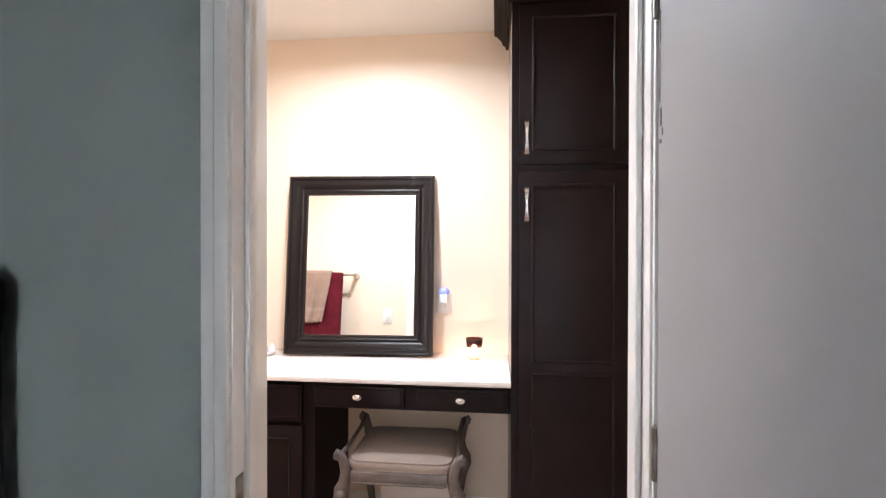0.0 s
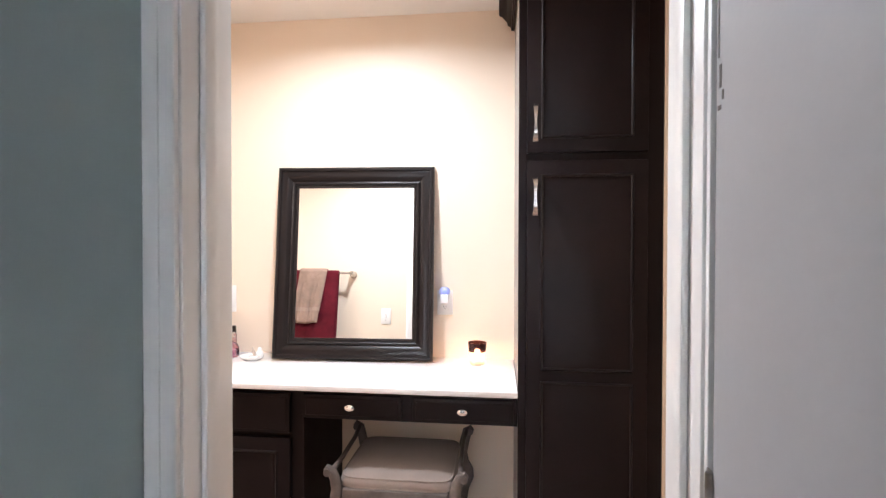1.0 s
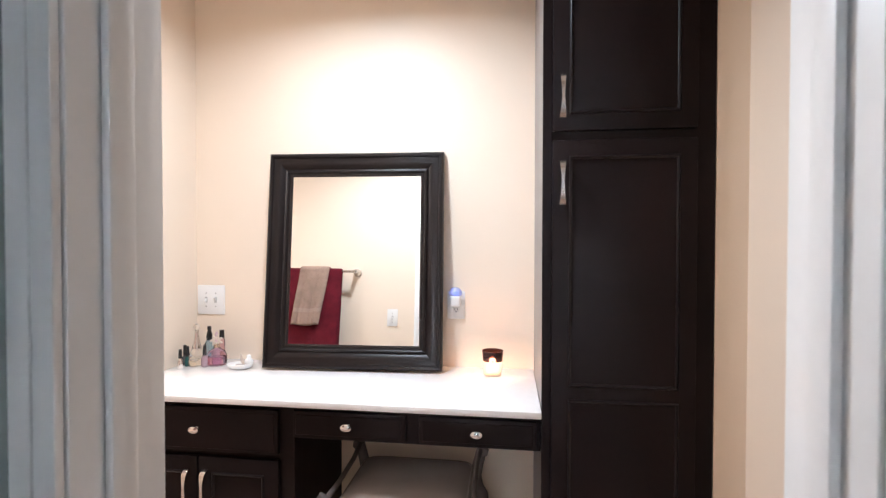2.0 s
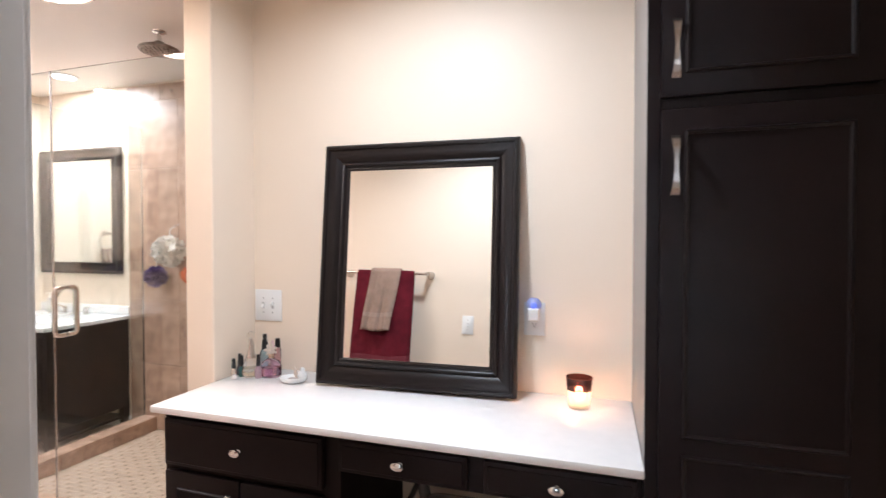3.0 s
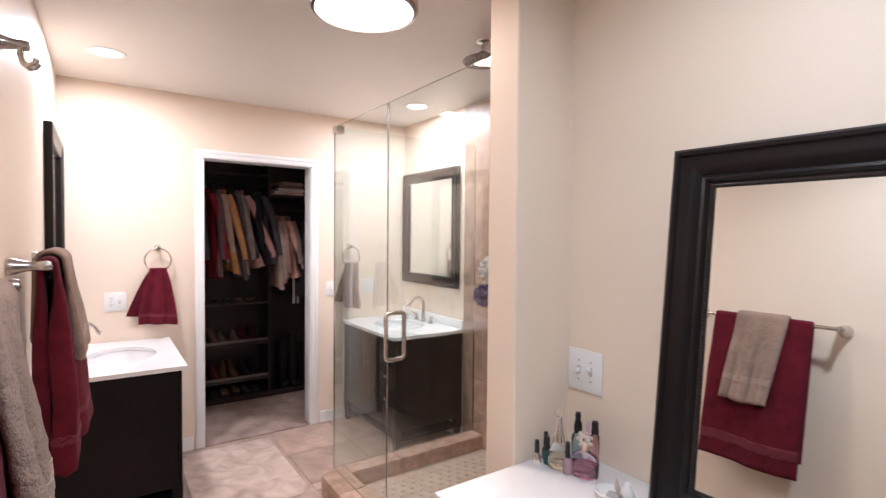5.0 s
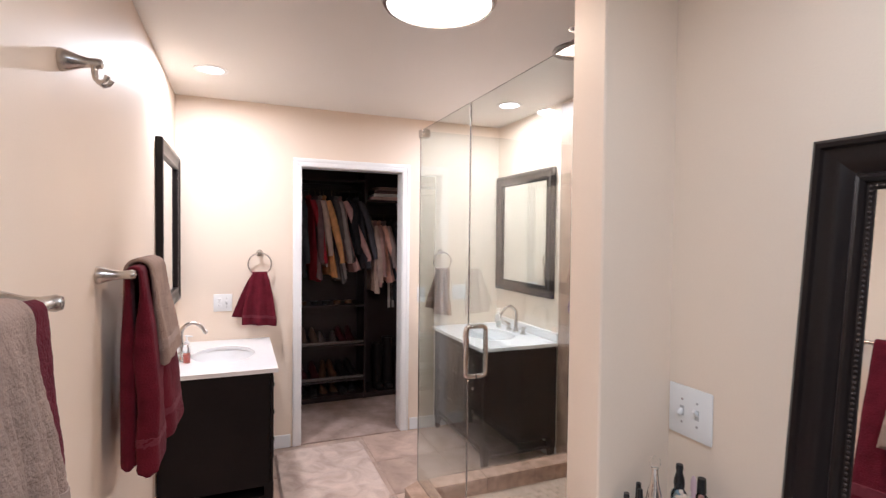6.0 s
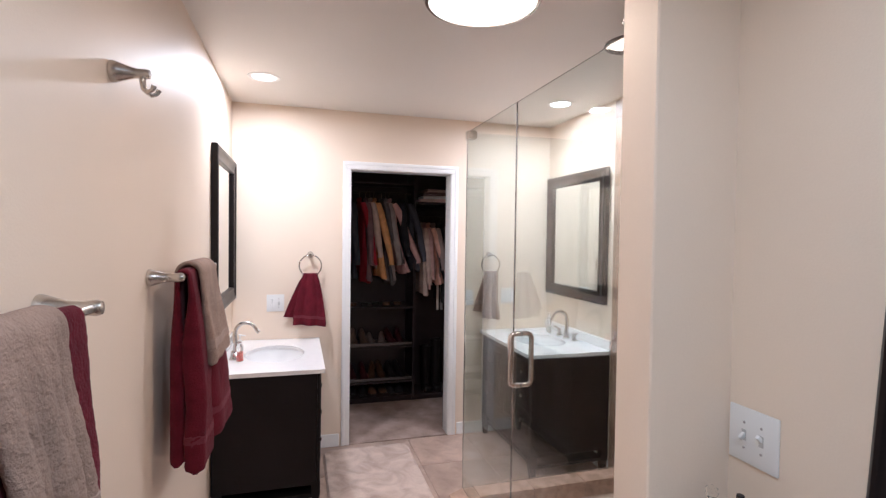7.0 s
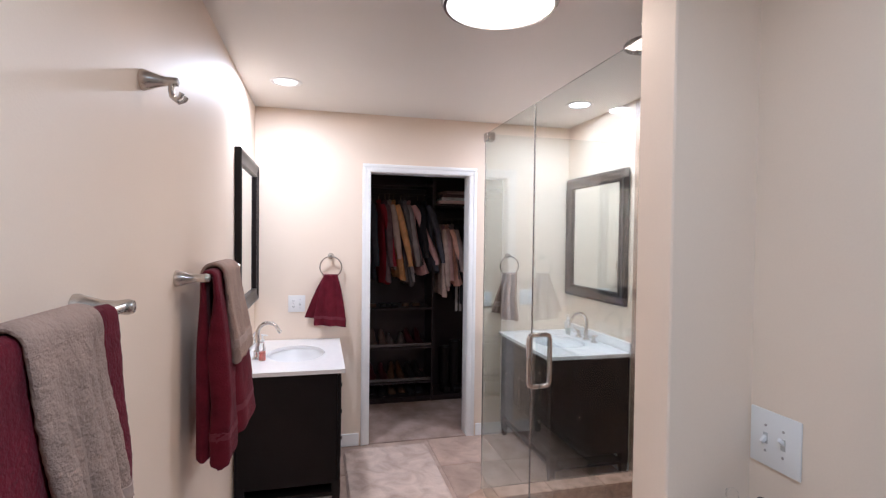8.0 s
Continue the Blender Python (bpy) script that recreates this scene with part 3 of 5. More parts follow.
    for sx in (-1, 1):
        hb = lathe([(0.024, 0), (0.024, 0.006), (0.015, 0.014), (0.012, 0.035), (0.015, 0.042), (0.012, 0.05), (0, 0.052)], 18)
        hb.transform(Matrix.Translation((sx * 0.105, 0, 0)))
        lv = tube([(sx * 0.105, 0, 0.046), (sx * 0.13, -0.005, 0.052), (sx * 0.165, -0.008, 0.062)], [0.008, 0.006, 0.0045], 10)
        hh = part("handle_body", hb, NICKEL, f)
        part("lever", lv, NICKEL, hh)
    f.matrix_world = m @ Matrix.Translation((0, -0.075, top_z + 0.0005))
    return root


sink_vanity(pose(-3.504, NORTH - 0.001, 0), 0.886, 0.588, 0.818)
sink_vanity(pose(-3.504, ENTRY1 + 0.001, 0, 0, 0, 180), 0.886, 0.588, 0.810)

# ---- shower ----
CURB = 0.116
GY, GX = 2.20, -2.925
curb = thing("shower_curb", 0, 0, 0, "brown travertine shower curb", "curb", "", "structure")


def slanted(bm):
    """The free end of the front curb runs askew, towards the corner of the glass."""
    for v in bm.verts:
        if v.co.x < -2.88:
            v.co.x += 0.062 * max(-0.5, min(1.0, (2.20 - v.co.y) / 0.1))
    return bm


part("core", join(slanted(box(-2.925, STUBX0 - 0.002, 2.113, 2.255, 0.002, CURB - 0.014)), box(-2.930, -2.825, 2.256, NORTH - 0.002, 0.002, CURB - 0.014)), GROUT, curb, smooth=False)
n = 5
for i in range(n):
    x0 = -2.934 + i * (STUBX0 + 2.932) / n
    x1 = -2.934 + (i + 1) * (STUBX0 + 2.932) / n - 0.003
    part("cap_stone", slanted(box(x0, x1, 2.100, 2.268, CURB - 0.013, CURB, 0.003)), TRAVCURB, curb, smooth=False)
    part("face_stone", slanted(box(x0 + 0.002, x1, 2.1015, 2.1125, 0.002, CURB - 0.0135, 0.001)), TRAVCURB, curb, smooth=False)
    part("face_stone", box(max(x0, -2.812), x1, 2.2565, 2.2675, 0.022, CURB - 0.0135, 0.001), TRAVCURB, curb, smooth=False)
for i in range(3):
    y0 = 2.271 + i * (NORTH - 2.273) / 3
    y1 = y0 + (NORTH - 2.273) / 3 - 0.003
    part("cap_stone", box(-2.945, -2.812, y0, y1, CURB - 0.013, CURB, 0.003), TRAVCURB, curb, smooth=False)
    part("face_stone", box(-2.8245, -2.8135, y0, y1, 0.022, CURB - 0.0135, 0.001), TRAVCURB, curb, smooth=False)
    part("face_stone", box(-2.9425, -2.9315, y0, y1, 0.002, CURB - 0.0135, 0.001), TRAVCURB, curb, smooth=False)

enc = thing("shower_enclosure", -2.2, GY, CURB, "frameless clear glass shower enclosure on a stone curb", "shower enclosure")
ex, ey, ez = -2.2, GY, CURB


def epart(name, bm, m, label="", smooth=False, parent=None):
    bm.transform(Matrix.Translation((-ex, -ey, -ez)))
    return part(name, bm, m, parent or enc, label, smooth)


GTOP = 2.14
panes = [epart("fixed_pane", box(GX + 0.006, -2.264, GY - 0.005, GY + 0.005, CURB + 0.001, GTOP, 0.001), GLASS, "clear fixed glass pane"),
         epart("side_pane", box(GX - 0.005, GX + 0.005, GY - 0.005, NORTH - 0.003, CURB + 0.001, GTOP, 0.001), GLASS, "clear side glass pane"),
         epart("glass_door", box(-2.258, STUBX0 - 0.008, GY - 0.005, GY + 0.005, CURB + 0.012, GTOP, 0.001), GLASS, "clear hinged glass door")]
for p in panes:
    p.visible_shadow = False
gd = panes[2]
epart("seal_strip", box(-2.2635, -2.2585, GY - 0.006, GY + 0.006, CURB + 0.012, GTOP), clear("clear_vinyl_seal", (0.8, 0.8, 0.78), 0.25), "translucent vinyl seal strip")
for s in (-1, 1):
    y1 = GY + s * 0.052
    loop = [(-2.185, GY + s * 0.006, 0.925), (-2.185, y1 - s * 0.018, 0.925), (-2.185, y1 - s * 0.005, 0.931), (-2.185, y1, 0.945), (-2.185, y1, 1.125), (-2.185, y1 - s * 0.005, 1.139), (-2.185, y1 - s * 0.018, 1.145), (-2.185, GY + s * 0.006, 1.145)]
    epart("door_handle", tube(loop, 0.0105, 12), CHROME, "polished chrome D shaped pull", True, gd)
epart("corner_clamp", box(GX - 0.012, GX + 0.045, GY - 0.012, GY + 0.045, GTOP - 0.042, GTOP + 0.003, 0.002), NICKEL, "brushed metal corner clamp")
for z in (0.38, 1.86):
    hb = box(STUBX0 - 0.075, STUBX0 - 0.001, GY - 0.013, GY + 0.013, z - 0.045, z + 0.045, 0.003)
    epart("hinge", hb, CHROME, "chrome glass hinge")
epart("wall_channel", box(GX - 0.009, GX + 0.009, NORTH - 0.014, NORTH - 0.0115, CURB + 0.001, GTOP), NICKEL)

# ---- rain shower head ----
sh = thing("rain_shower", -2.05, 2.6, CEIL, "round chrome rain shower head hanging from the ceiling", "shower head")
part("flange", lathe([(0, -0.012), (0.02, -0.012), (0.032, -0.006), (0.034, -0.0005), (0, -0.0005)], 24), CHROME, sh)
part("arm", tube([(0, 0, -0.010), (0, 0, -0.06)], 0.010), CHROME, sh)
part("head", lathe([(0, -0.052), (0.022, -0.055), (0.03, -0.066), (0.07, -0.080), (0.096, -0.092), (0.100, -0.100), (0.095, -0.106), (0, -0.108)], 40), STEEL, sh)
noz = bmesh.new()
for r, k in ((0.022, 6), (0.042, 12), (0.062, 18), (0.082, 24)):
    for i in range(k):
        a = 2 * math.pi * i / k
        bmesh.ops.create_cone(noz, segments=6, radius1=0.003, radius2=0.002, depth=0.006, cap_ends=True, matrix=Matrix.Translation((r * math.cos(a), r * math.sin(a), -0.110)))
tagged(part("nozzles", noz, DARKSLOT, sh, "dark rubber nozzles"), kind="stuff")

# ---- ceiling lamps ----
cl = thing("ceiling_lamp", -1.86, 1.88, CEIL, "round flush ceiling lamp with nickel rim and white diffuser", "ceiling lamp")
part("rim", lathe([(0.150, -0.001), (0.185, -0.004), (0.188, -0.05), (0.196, -0.055), (0.200, -0.07), (0.200, -0.105), (0.193, -0.116), (0.182, -0.118), (0.180, -0.105), (0.178, -0.03), (0.150, -0.02)], 64), NICKEL, cl, "brushed nickel rim")
part("diffuser", lathe([(0.179, -0.100), (0.178, -0.112), (0.150, -0.122), (0.08, -0.130), (0, -0.132)], 48), DIFFUSER, cl, "glowing white glass diffuser")
for x, y in CANS:
    c = thing("recessed_lamp", x, y, CEIL, "lit recessed ceiling lamp with white trim", "recessed lamp", "recessed lamps")
    part("trim_ring", lathe([(0.066, -0.0025), (0.070, -0.005), (0.090, -0.003), (0.092, -0.0005), (0.066, -0.0005)], 36), WHITE, c)
    part("lens", lathe([(0.0655, -0.0012), (0, -0.0012)], 30), CANGLOW, c, "glowing lens")


# ---- towels, bars, rings and hook ----
def cloth_mesh(fn, nu, nv, thick, wide=0.4, tall=1.2, soft=0.016):
    """A closed sheet of thickness thick from fn(u, v) -> point, u and v from 0 to 1."""
    bm = bmesh.new()
    P = [[Vector(fn(i / nu, j / nv)) for j in range(nv + 1)] for i in range(nu + 1)]
    A, B = [], []
    for i in range(nu + 1):
        ra, rb = [], []
        for j in range(nv + 1):
            du = P[min(i + 1, nu)][j] - P[max(i - 1, 0)][j]
            dv = P[i][min(j + 1, nv)] - P[i][max(j - 1, 0)]
            nn = du.cross(dv).normalized()
            e = min(min(i, nu - i) / nu * wide, min(j, nv - j) / nv * tall) / soft
            h = (thick(j / nv) if callable(thick) else thick) / 2 * (0.25 + 0.75 * math.sqrt(max(0.0, 1 - (1 - min(e, 1)) ** 2)))
            ra.append(bm.verts.new(P[i][j] + nn * h))
            rb.append(bm.verts.new(P[i][j] - nn * h))
        A.append(ra), B.append(rb)
    for i in range(nu):
        for j in range(nv):
            bm.faces.new((A[i][j], A[i + 1][j], A[i + 1][j + 1], A[i][j + 1]))
            bm.faces.new((B[i][j], B[i][j + 1], B[i + 1][j + 1], B[i + 1][j]))
    for i in range(nu):
        for j in (0, nv):
            bm.faces.new((A[i][j], A[i + 1][j], B[i + 1][j], B[i][j]))
    for j in range(nv):
        for i in (0, nu):
            bm.faces.new((A[i][j], A[i][j + 1], B[i][j + 1], B[i][j]))
    return bm


def bar_towel(name, x0, x1, by, bz, r, zf, zb, material, label, folds=3.0, amp=0.012, flare=0.02, lean=0.0, seed=0.0, thick=0.009, band=None, pinch=0.0, fat=0.0, lobe=None, plush=0.0015):
    """A towel folded over a bar along x: front hem at zf, back hem at zb; the front faces +y."""
    lf, lb, la = bz - zf, bz - zb, math.pi * r
    total = lf + lb + la
    xc = (x0 + x1) / 2

    def fn(u, v):
        s = v * total
        x = x0 + (x1 - x0) * u
        if s < lf:
            d = lf - s
            z, y, side = bz - d, by + r, 1
        elif s < lf + la:
            a = (s - lf) / r
            z, y, side, d = bz + r * math.sin(a), by + r * math.cos(a), math.cos(a), 0
        else:
            d = s - lf - la
            z, y, side = bz - d, by - r, -1
        k = min(d / 0.35, 1.2)
        if lobe and side > 0 and d > 0:
            # the half away from the door hangs as a fuller, shorter fold of its own
            cut, out, rise = lobe
            q = 1 / (1 + math.exp((u - cut) * 34))
            y += min(d / 0.55, 1.1) ** 2 * out * q - 0.034 * min(d / 0.2, 1) * math.exp(-((u - cut) / 0.05) ** 2)
            z = bz - d * (1 - q * rise / lf)
        w = math.sin(2 * math.pi * folds * u + seed + 0.8 * math.sin(3 * u + seed)) + 0.4 * math.sin(2 * math.pi * folds * 2.3 * u + 2 * seed + d * 4)
        nz = noise.noise(Vector((x * 9 + seed * 7, d * 6, side))) * 0.006 + noise.noise(Vector((x * 70 + seed * 3, d * 70, side * 2))) * plush
        if side > 0:
            y += k * (amp * w + flare) + nz * 1.2
            x = xc + (x - xc) * (1 - pinch * (1 - k / 1.2)) + lean * d
        else:
            y += min(k, 1) * amp * 0.25 * w
            x = xc + (x - xc) * (1 - pinch) + lean * d * 0.5
        z += 0.004 * math.sin(7 * u + seed) * k
        return (x, y, z)

    root = thing(name, xc, by, bz, label, "towel")
    inv = Matrix.Translation((-xc, -by, -bz))
    def body(v):
        s = v * total
        d = lf - s if s < lf else max(0.0, s - lf - la)
        q = min(d / 0.28, 1.0)
        return thick + (fat if s < lf else 0.6 * fat) * q * q * (3 - 2 * q)

    bm = cloth_mesh(fn, 72, 130, body, abs(x1 - x0), total, 0.014 + 0.12 * fat)
    bm.transform(inv)
    part("cloth", bm, material, root)
    if band:
        v0, v1, bmat = band
        bm = cloth_mesh(lambda u, v: fn(u, (v0 + (v1 - v0) * v) / total), 64, 6, lambda v: body((v0 + (v1 - v0) * v) / total) + 0.0035)
        bm.transform(inv)
        part("woven_band", bm, bmat, root, "flat woven band near the hem")
    return root


def towel_bar(x0, x1, z, wall, label):
    root = thing("towel_bar", (x0 + x1) / 2, wall, z, label, "towel bar", "towel bars")
    cxx = (x0 + x1) / 2
    part("bar", tube([(x0 - cxx, 0.088, 0), (x1 - cxx, 0.088, 0)], 0.0085, 14), NICKEL, root)
    for x in (x0, x1):
        bm = lathe([(0, 0.001), (0.0265, 0.001), (0.027, 0.006), (0.022, 0.022), (0.015, 0.045), (0.0125, 0.068), (0.014, 0.081), (0.0155, 0.091), (0.012, 0.101), (0, 0.104)], 24)
        bm.transform(pose(x - cxx, 0, 0, -90))
        part("post", bm, NICKEL, root, "flared brushed nickel post")
    return root


BZ = 1.411
towel_bar(-1.315, -0.755, BZ, ENTRY1, "brushed nickel towel bar with flared posts on the wall")
towel_bar(-2.605, -1.985, BZ, ENTRY1, "brushed nickel towel bar with flared posts on the wall")
BY = ENTRY1 + 0.088
BURBAND = mat("burgundy_towel_band", (0.135, 0.010, 0.021), 0.8, vary=0.06, scale=9, fine=200, bump=0.2)
bar_towel("bath_towel", -1.225, -0.845, BY, BZ, 0.0145, 0.778, 0.84, BURGUNDY, "burgundy terry bath towel hanging over the bar", 1.4, 0.006, 0.012, 0.0, 0.4, 0.010, (0.06, 0.12, BURBAND), 0.0, 0.012)
bar_towel("hand_towel", -1.120, -0.938, BY, BZ, 0.0265, 1.040, 1.13, TAUPE, "taupe terry hand towel laid over a burgundy towel", 2.4, 0.010, 0.036, -0.09, 1.3, 0.013, (0.080, 0.115, STRIPTAUPE), -0.10, 0.012, plush=0.0020)
bar_towel("bath_towel", -2.45, -2.012, BY, BZ, 0.0175, 0.768, 0.79, BURGUNDY, "burgundy terry bath towel bunched over the bar", 0.8, 0.004, 0.018, 0.0, 2.2, 0.016, (0.09, 0.125, BURBAND), 0.06, 0.048, (0.55, 0.022, 0.045))
bar_towel("hand_towel", -2.41, -2.110, BY, BZ, 0.037, 1.095, 1.16, TAUPE, "taupe terry hand towel laid over a bunched burgundy towel", 0.9, 0.008, 0.043, 0.0, 0.2, 0.016, (0.05, 0.09, STRIPTAUPE), 0.0, 0.020, plush=0.0018)

hook = thing("robe_hook", -1.675, ENTRY1, 1.945, "brushed nickel double robe hook on the wall", "robe hook")
hb = lathe([(0, 0.001), (0.0265, 0.001), (0.027, 0.006), (0.022, 0.022), (0.015, 0.042), (0.0115, 0.060), (0.0125, 0.075), (0.011, 0.086), (0, 0.090)], 24)
hb.transform(pose(0, 0, 0, -90))
part("post", hb, NICKEL, hook)
for sx in (-1, 1):
    part("prong", tube([(sx * 0.003, 0.072, -0.004), (sx * 0.008, 0.070, -0.022), (sx * 0.013, 0.074, -0.040), (sx * 0.017, 0.085, -0.048), (sx * 0.020, 0.096, -0.043), (sx * 0.021, 0.101, -0.032)], [0.006, 0.0058, 0.0055, 0.0055, 0.005, 0.0068], 10), NICKEL, hook)


def ring_with_towel(y, material, band, label, seed, zt=1.41, wide=1.0, crease=1.0):
    r0 = thing("towel_ring", FAR, y, zt, "brushed nickel towel ring on the wall", "towel ring", "towel rings")
    bm = lathe([(0, 0.001), (0.022, 0.001), (0.022, 0.006), (0.014, 0.018), (0.010, 0.040), (0.013, 0.050), (0.008, 0.056), (0, 0.057)], 20)
    bm.transform(pose(0, 0, 0, 0, 90))
    part("post", bm, NICKEL, r0)
    part("ring", tube([(0.046, 0.076 * math.sin(2 * math.pi * i / 40), -0.078 + 0.076 * math.cos(2 * math.pi * i / 40)) for i in range(40)], 0.0048, 10, True), NICKEL, r0)
    t0 = thing("hand_towel", FAR + 0.046, y, zt - 0.154, label, "towel")
    lf, lb, r = 0.345, 0.300, 0.012

    def fn(u, v, total=lf + lb + math.pi * r):
        s = v * total
        if s < lf:
            d, side, z, x = lf - s, 1, -(lf - s), r
        elif s < lf + math.pi * r:
            a = (s - lf) / r
            d, side, z, x = 0, math.cos(a), r * math.sin(a), r * math.cos(a)
        else:
            d, side = s - lf - math.pi * r, -1
            z, x = -d, -r
        q = min(d / 0.3, 1.0)
        spread = 0.050 + (0.046 if side > 0 else 0.062) * q ** 0.7 * wide
        yy = (u - 0.5) * 2 * spread * (1 - 0.16 * (crease - 1) * math.sin(math.pi * q)) + (-0.004 if side > 0 else -0.048) * q + 0.010 * (crease - 1) * math.sin(14 * d + seed)
        fold = math.sin(2 * math.pi * 2.2 * u + seed + 2.0 * d) * (0.005 + 0.010 * q) * crease + 0.004 * noise.noise(Vector((yy * 40, d * 40, seed)))
        x += (fold + 0.020 * q) if side > 0 else -abs(fold) * 0.3
        return (x, yy, z - (0.020 * (u - 0.5) if side > 0 else 0.030 * (u - 0.5)) * q + (0.006 if d == 0 else 0))

    part("cloth", cloth_mesh(fn, 40, 60, 0.012), material, t0)
    total = lf + lb + math.pi * r
    part("woven_band", cloth_mesh(lambda u, v: fn(u, (0.045 + 0.028 * v) / total), 40, 5, 0.0145), band, t0, "flat woven band near the hem")


ring_with_towel(1.368, BURGUNDY, BURBAND, "burgundy hand towel hanging through a towel ring", 0.5, 1.41, 1.35)
ring_with_towel(2.742, TAUPE, STRIPTAUPE, "taupe hand towel hanging through a towel ring", 1.9, 1.415, 0.6, 1.7)


# ---- switch and outlet plates ----
SCREW = mat("painted_screw_head", (0.42, 0.38, 0.36), 0.4, vary=0.05)
def plate(kind_name, label, m, gangs, size, category):
    """A wall plate facing -y. gangs: 'toggle' or 'outlet' for each place."""
    root = thing(kind_name, 0, 0, 0, label, category)
    w, h = size
    bm = box(-w / 2, w / 2, -0.006, -0.0005, -h / 2, h / 2, 0.003, 2)
    part("plate", bm, PLASTIC, root)
    for i, g in enumerate(gangs):
        x = (i - (len(gangs) - 1) / 2) * 0.046
        for z in (-0.030, 0.030) if g == "toggle" else (0.0,):
            s = lathe([(0, -0.0075), (0.003, -0.0072), (0.0034, -0.006)], 10)
            s.transform(pose(x, 0, z, 90) @ pose(0, 0, 0, 180))
            part("screw", s, SCREW, root)
        if g == "toggle":
            part("slot", box(x - 0.006, x + 0.006, -0.0068, -0.0058, -0.013, 0.013), mat("shadowed_slot", (0.50, 0.48, 0.465), 0.5, vary=0.02), root, smooth=False)
            t = box(-0.0038, 0.0038, -0.017, 0.002, -0.0050, 0.0050, 0.0016, 2)
            t.transform(pose(x, -0.006, 0.002, 42 if i == 0 else -42))
            part("toggle", t, PLASTIC, root)
        else:
            for z in (-0.020, 0.020):
                o = lathe([(0, -0.0078), (0.0155, -0.0078), (0.0165, -0.006)], 24, 1, 0.82)
                o.transform(pose(x, 0, z, 90) @ pose(0, 0, 0, 180))
                face = part("socket_face", o, PLASTIC, root)
                sl = bmesh.new()
                for dx in (-0.006, 0.006):
                    box(x + dx - 0.001, x + dx + 0.001, -0.0082, -0.0070, z - 0.002, z + 0.006, 0, 1, sl)
                join(sl, tube([(x, -0.0082, z - 0.0075), (x, -0.0070, z - 0.0075)], 0.0022, 8))
                part("slots", sl, DARKSLOT, face, smooth=False)
    root.matrix_world = m
    return root


plate("light_switch", "white two gang toggle switch plate on the wall", pose(-1.172, BACK, 1.088, 0, 0, 0), ("toggle", "toggle"), (0.132, 0.132), "light switch")
plate("light_switch", "white single toggle switch plate near the doorway", pose(-0.500, ENTRY1, 1.105, 0, 0, 180), ("toggle",), (0.072, 0.117), "light switch")
plate("wall_outlet", "white outlet plate holding a plug-in night light", pose(-0.058, BACK, 1.085, 0, 0, 0), ("outlet",), (0.074, 0.117), "outlet")
plate("wall_outlet", "white outlet and switch plate beside a towel ring", pose(FAR, 1.132, 1.067, 0, 0, 90), ("outlet", "toggle"), (0.118, 0.120), "outlet")
plate("light_switch", "white toggle switch plate beside the closet frame", pose(FAR, 2.578, 1.075, 0, 0, 90), ("toggle",), (0.072, 0.117), "light switch")
plate("wall_outlet", "white outlet and switch plate beside a towel ring", pose(FAR, 2.91, 1.085, 0, 0, 90), ("outlet", "toggle"), (0.118, 0.120), "outlet")

nl = thing("night_light", -0.058, BACK - 0.009, 1.112, "small plug-in night light glowing blue", "night light")
part("body", box(-0.020, 0.020, -0.034, 0.0, -0.030, 0.014, 0.006, 3), PLASTIC, nl)
part("shade", lathe([(0.0, 0.046), (0.014, 0.044), (0.024, 0.034), (0.027, 0.020), (0.024, 0.012), (0.0, 0.010)], 20, 1.0, 0.62), clear("frosted_shade", (0.85, 0.86, 0.95), 0.35), nl, "frosted dome shade").location = (0, -0.018, 0.004)
part("bulb", lathe([(0.0, 0.012), (0.006, 0.010), (0.008, 0.004), (0.006, -0.001), (0, -0.002)], 12), glow("blue_led", (0.10, 0.16, 1.0), 1.6), nl, "glowing blue lamp").location = (0, -0.018, 0.020)

# ---- things on the make-up countertop ----
candle = thing("votive_candle", 0.10, 2.205, TOPZ + 0.0005, "lit votive candle in an amber rimmed glass", "candle")
candle.scale = (0.92, 0.92, 0.94)
gl = part("glass_lower", lathe([(0, 0.0), (0.034, 0.0), (0.037, 0.004), (0.042, 0.062), (0.0395, 0.062), (0.0345, 0.008), (0, 0.007)], 32), clear("warm_frosted_glass", (0.99, 0.90, 0.78), 0.75), candle, "frosted glass glowing from the flame")
gl.visible_shadow = False
part("glass_rim", lathe([(0.0422, 0.0622), (0.0465, 0.105), (0.0440, 0.105), (0.0396, 0.0622)], 32), clear("amber_glass", (0.14, 0.05, 0.04), 0.1), candle, "dark amber glass rim")
part("flame", lathe([(0, 0.027), (0.009, 0.034), (0.012, 0.044), (0.008, 0.056), (0, 0.068)], 14), glow("candle_flame", (1.0, 0.62, 0.28), 40.0), candle, "small bright flame")
part("wax", lathe([(0, 0.0085), (0.033, 0.0085), (0.034, 0.018), (0, 0.017)], 28), mat("cream_wax", (0.8, 0.66, 0.48), 0.5, vary=0.02), candle)


def bottle(name, x, y, label, prof, material, extras=(), rz=0, sx=1.0, sy=1.0, category="bottle"):
    root = thing(name, x, y, TOPZ + 0.0005, label, category, "", "", rz)
    part("glass", lathe(prof, 28, sx, sy), material, root)
    for nm, pr, mm, lb in extras:
        part(nm, lathe(pr, 24, *((sx, sy) if nm == "liquid" else (1, 1))), mm, root, lb)
    return root


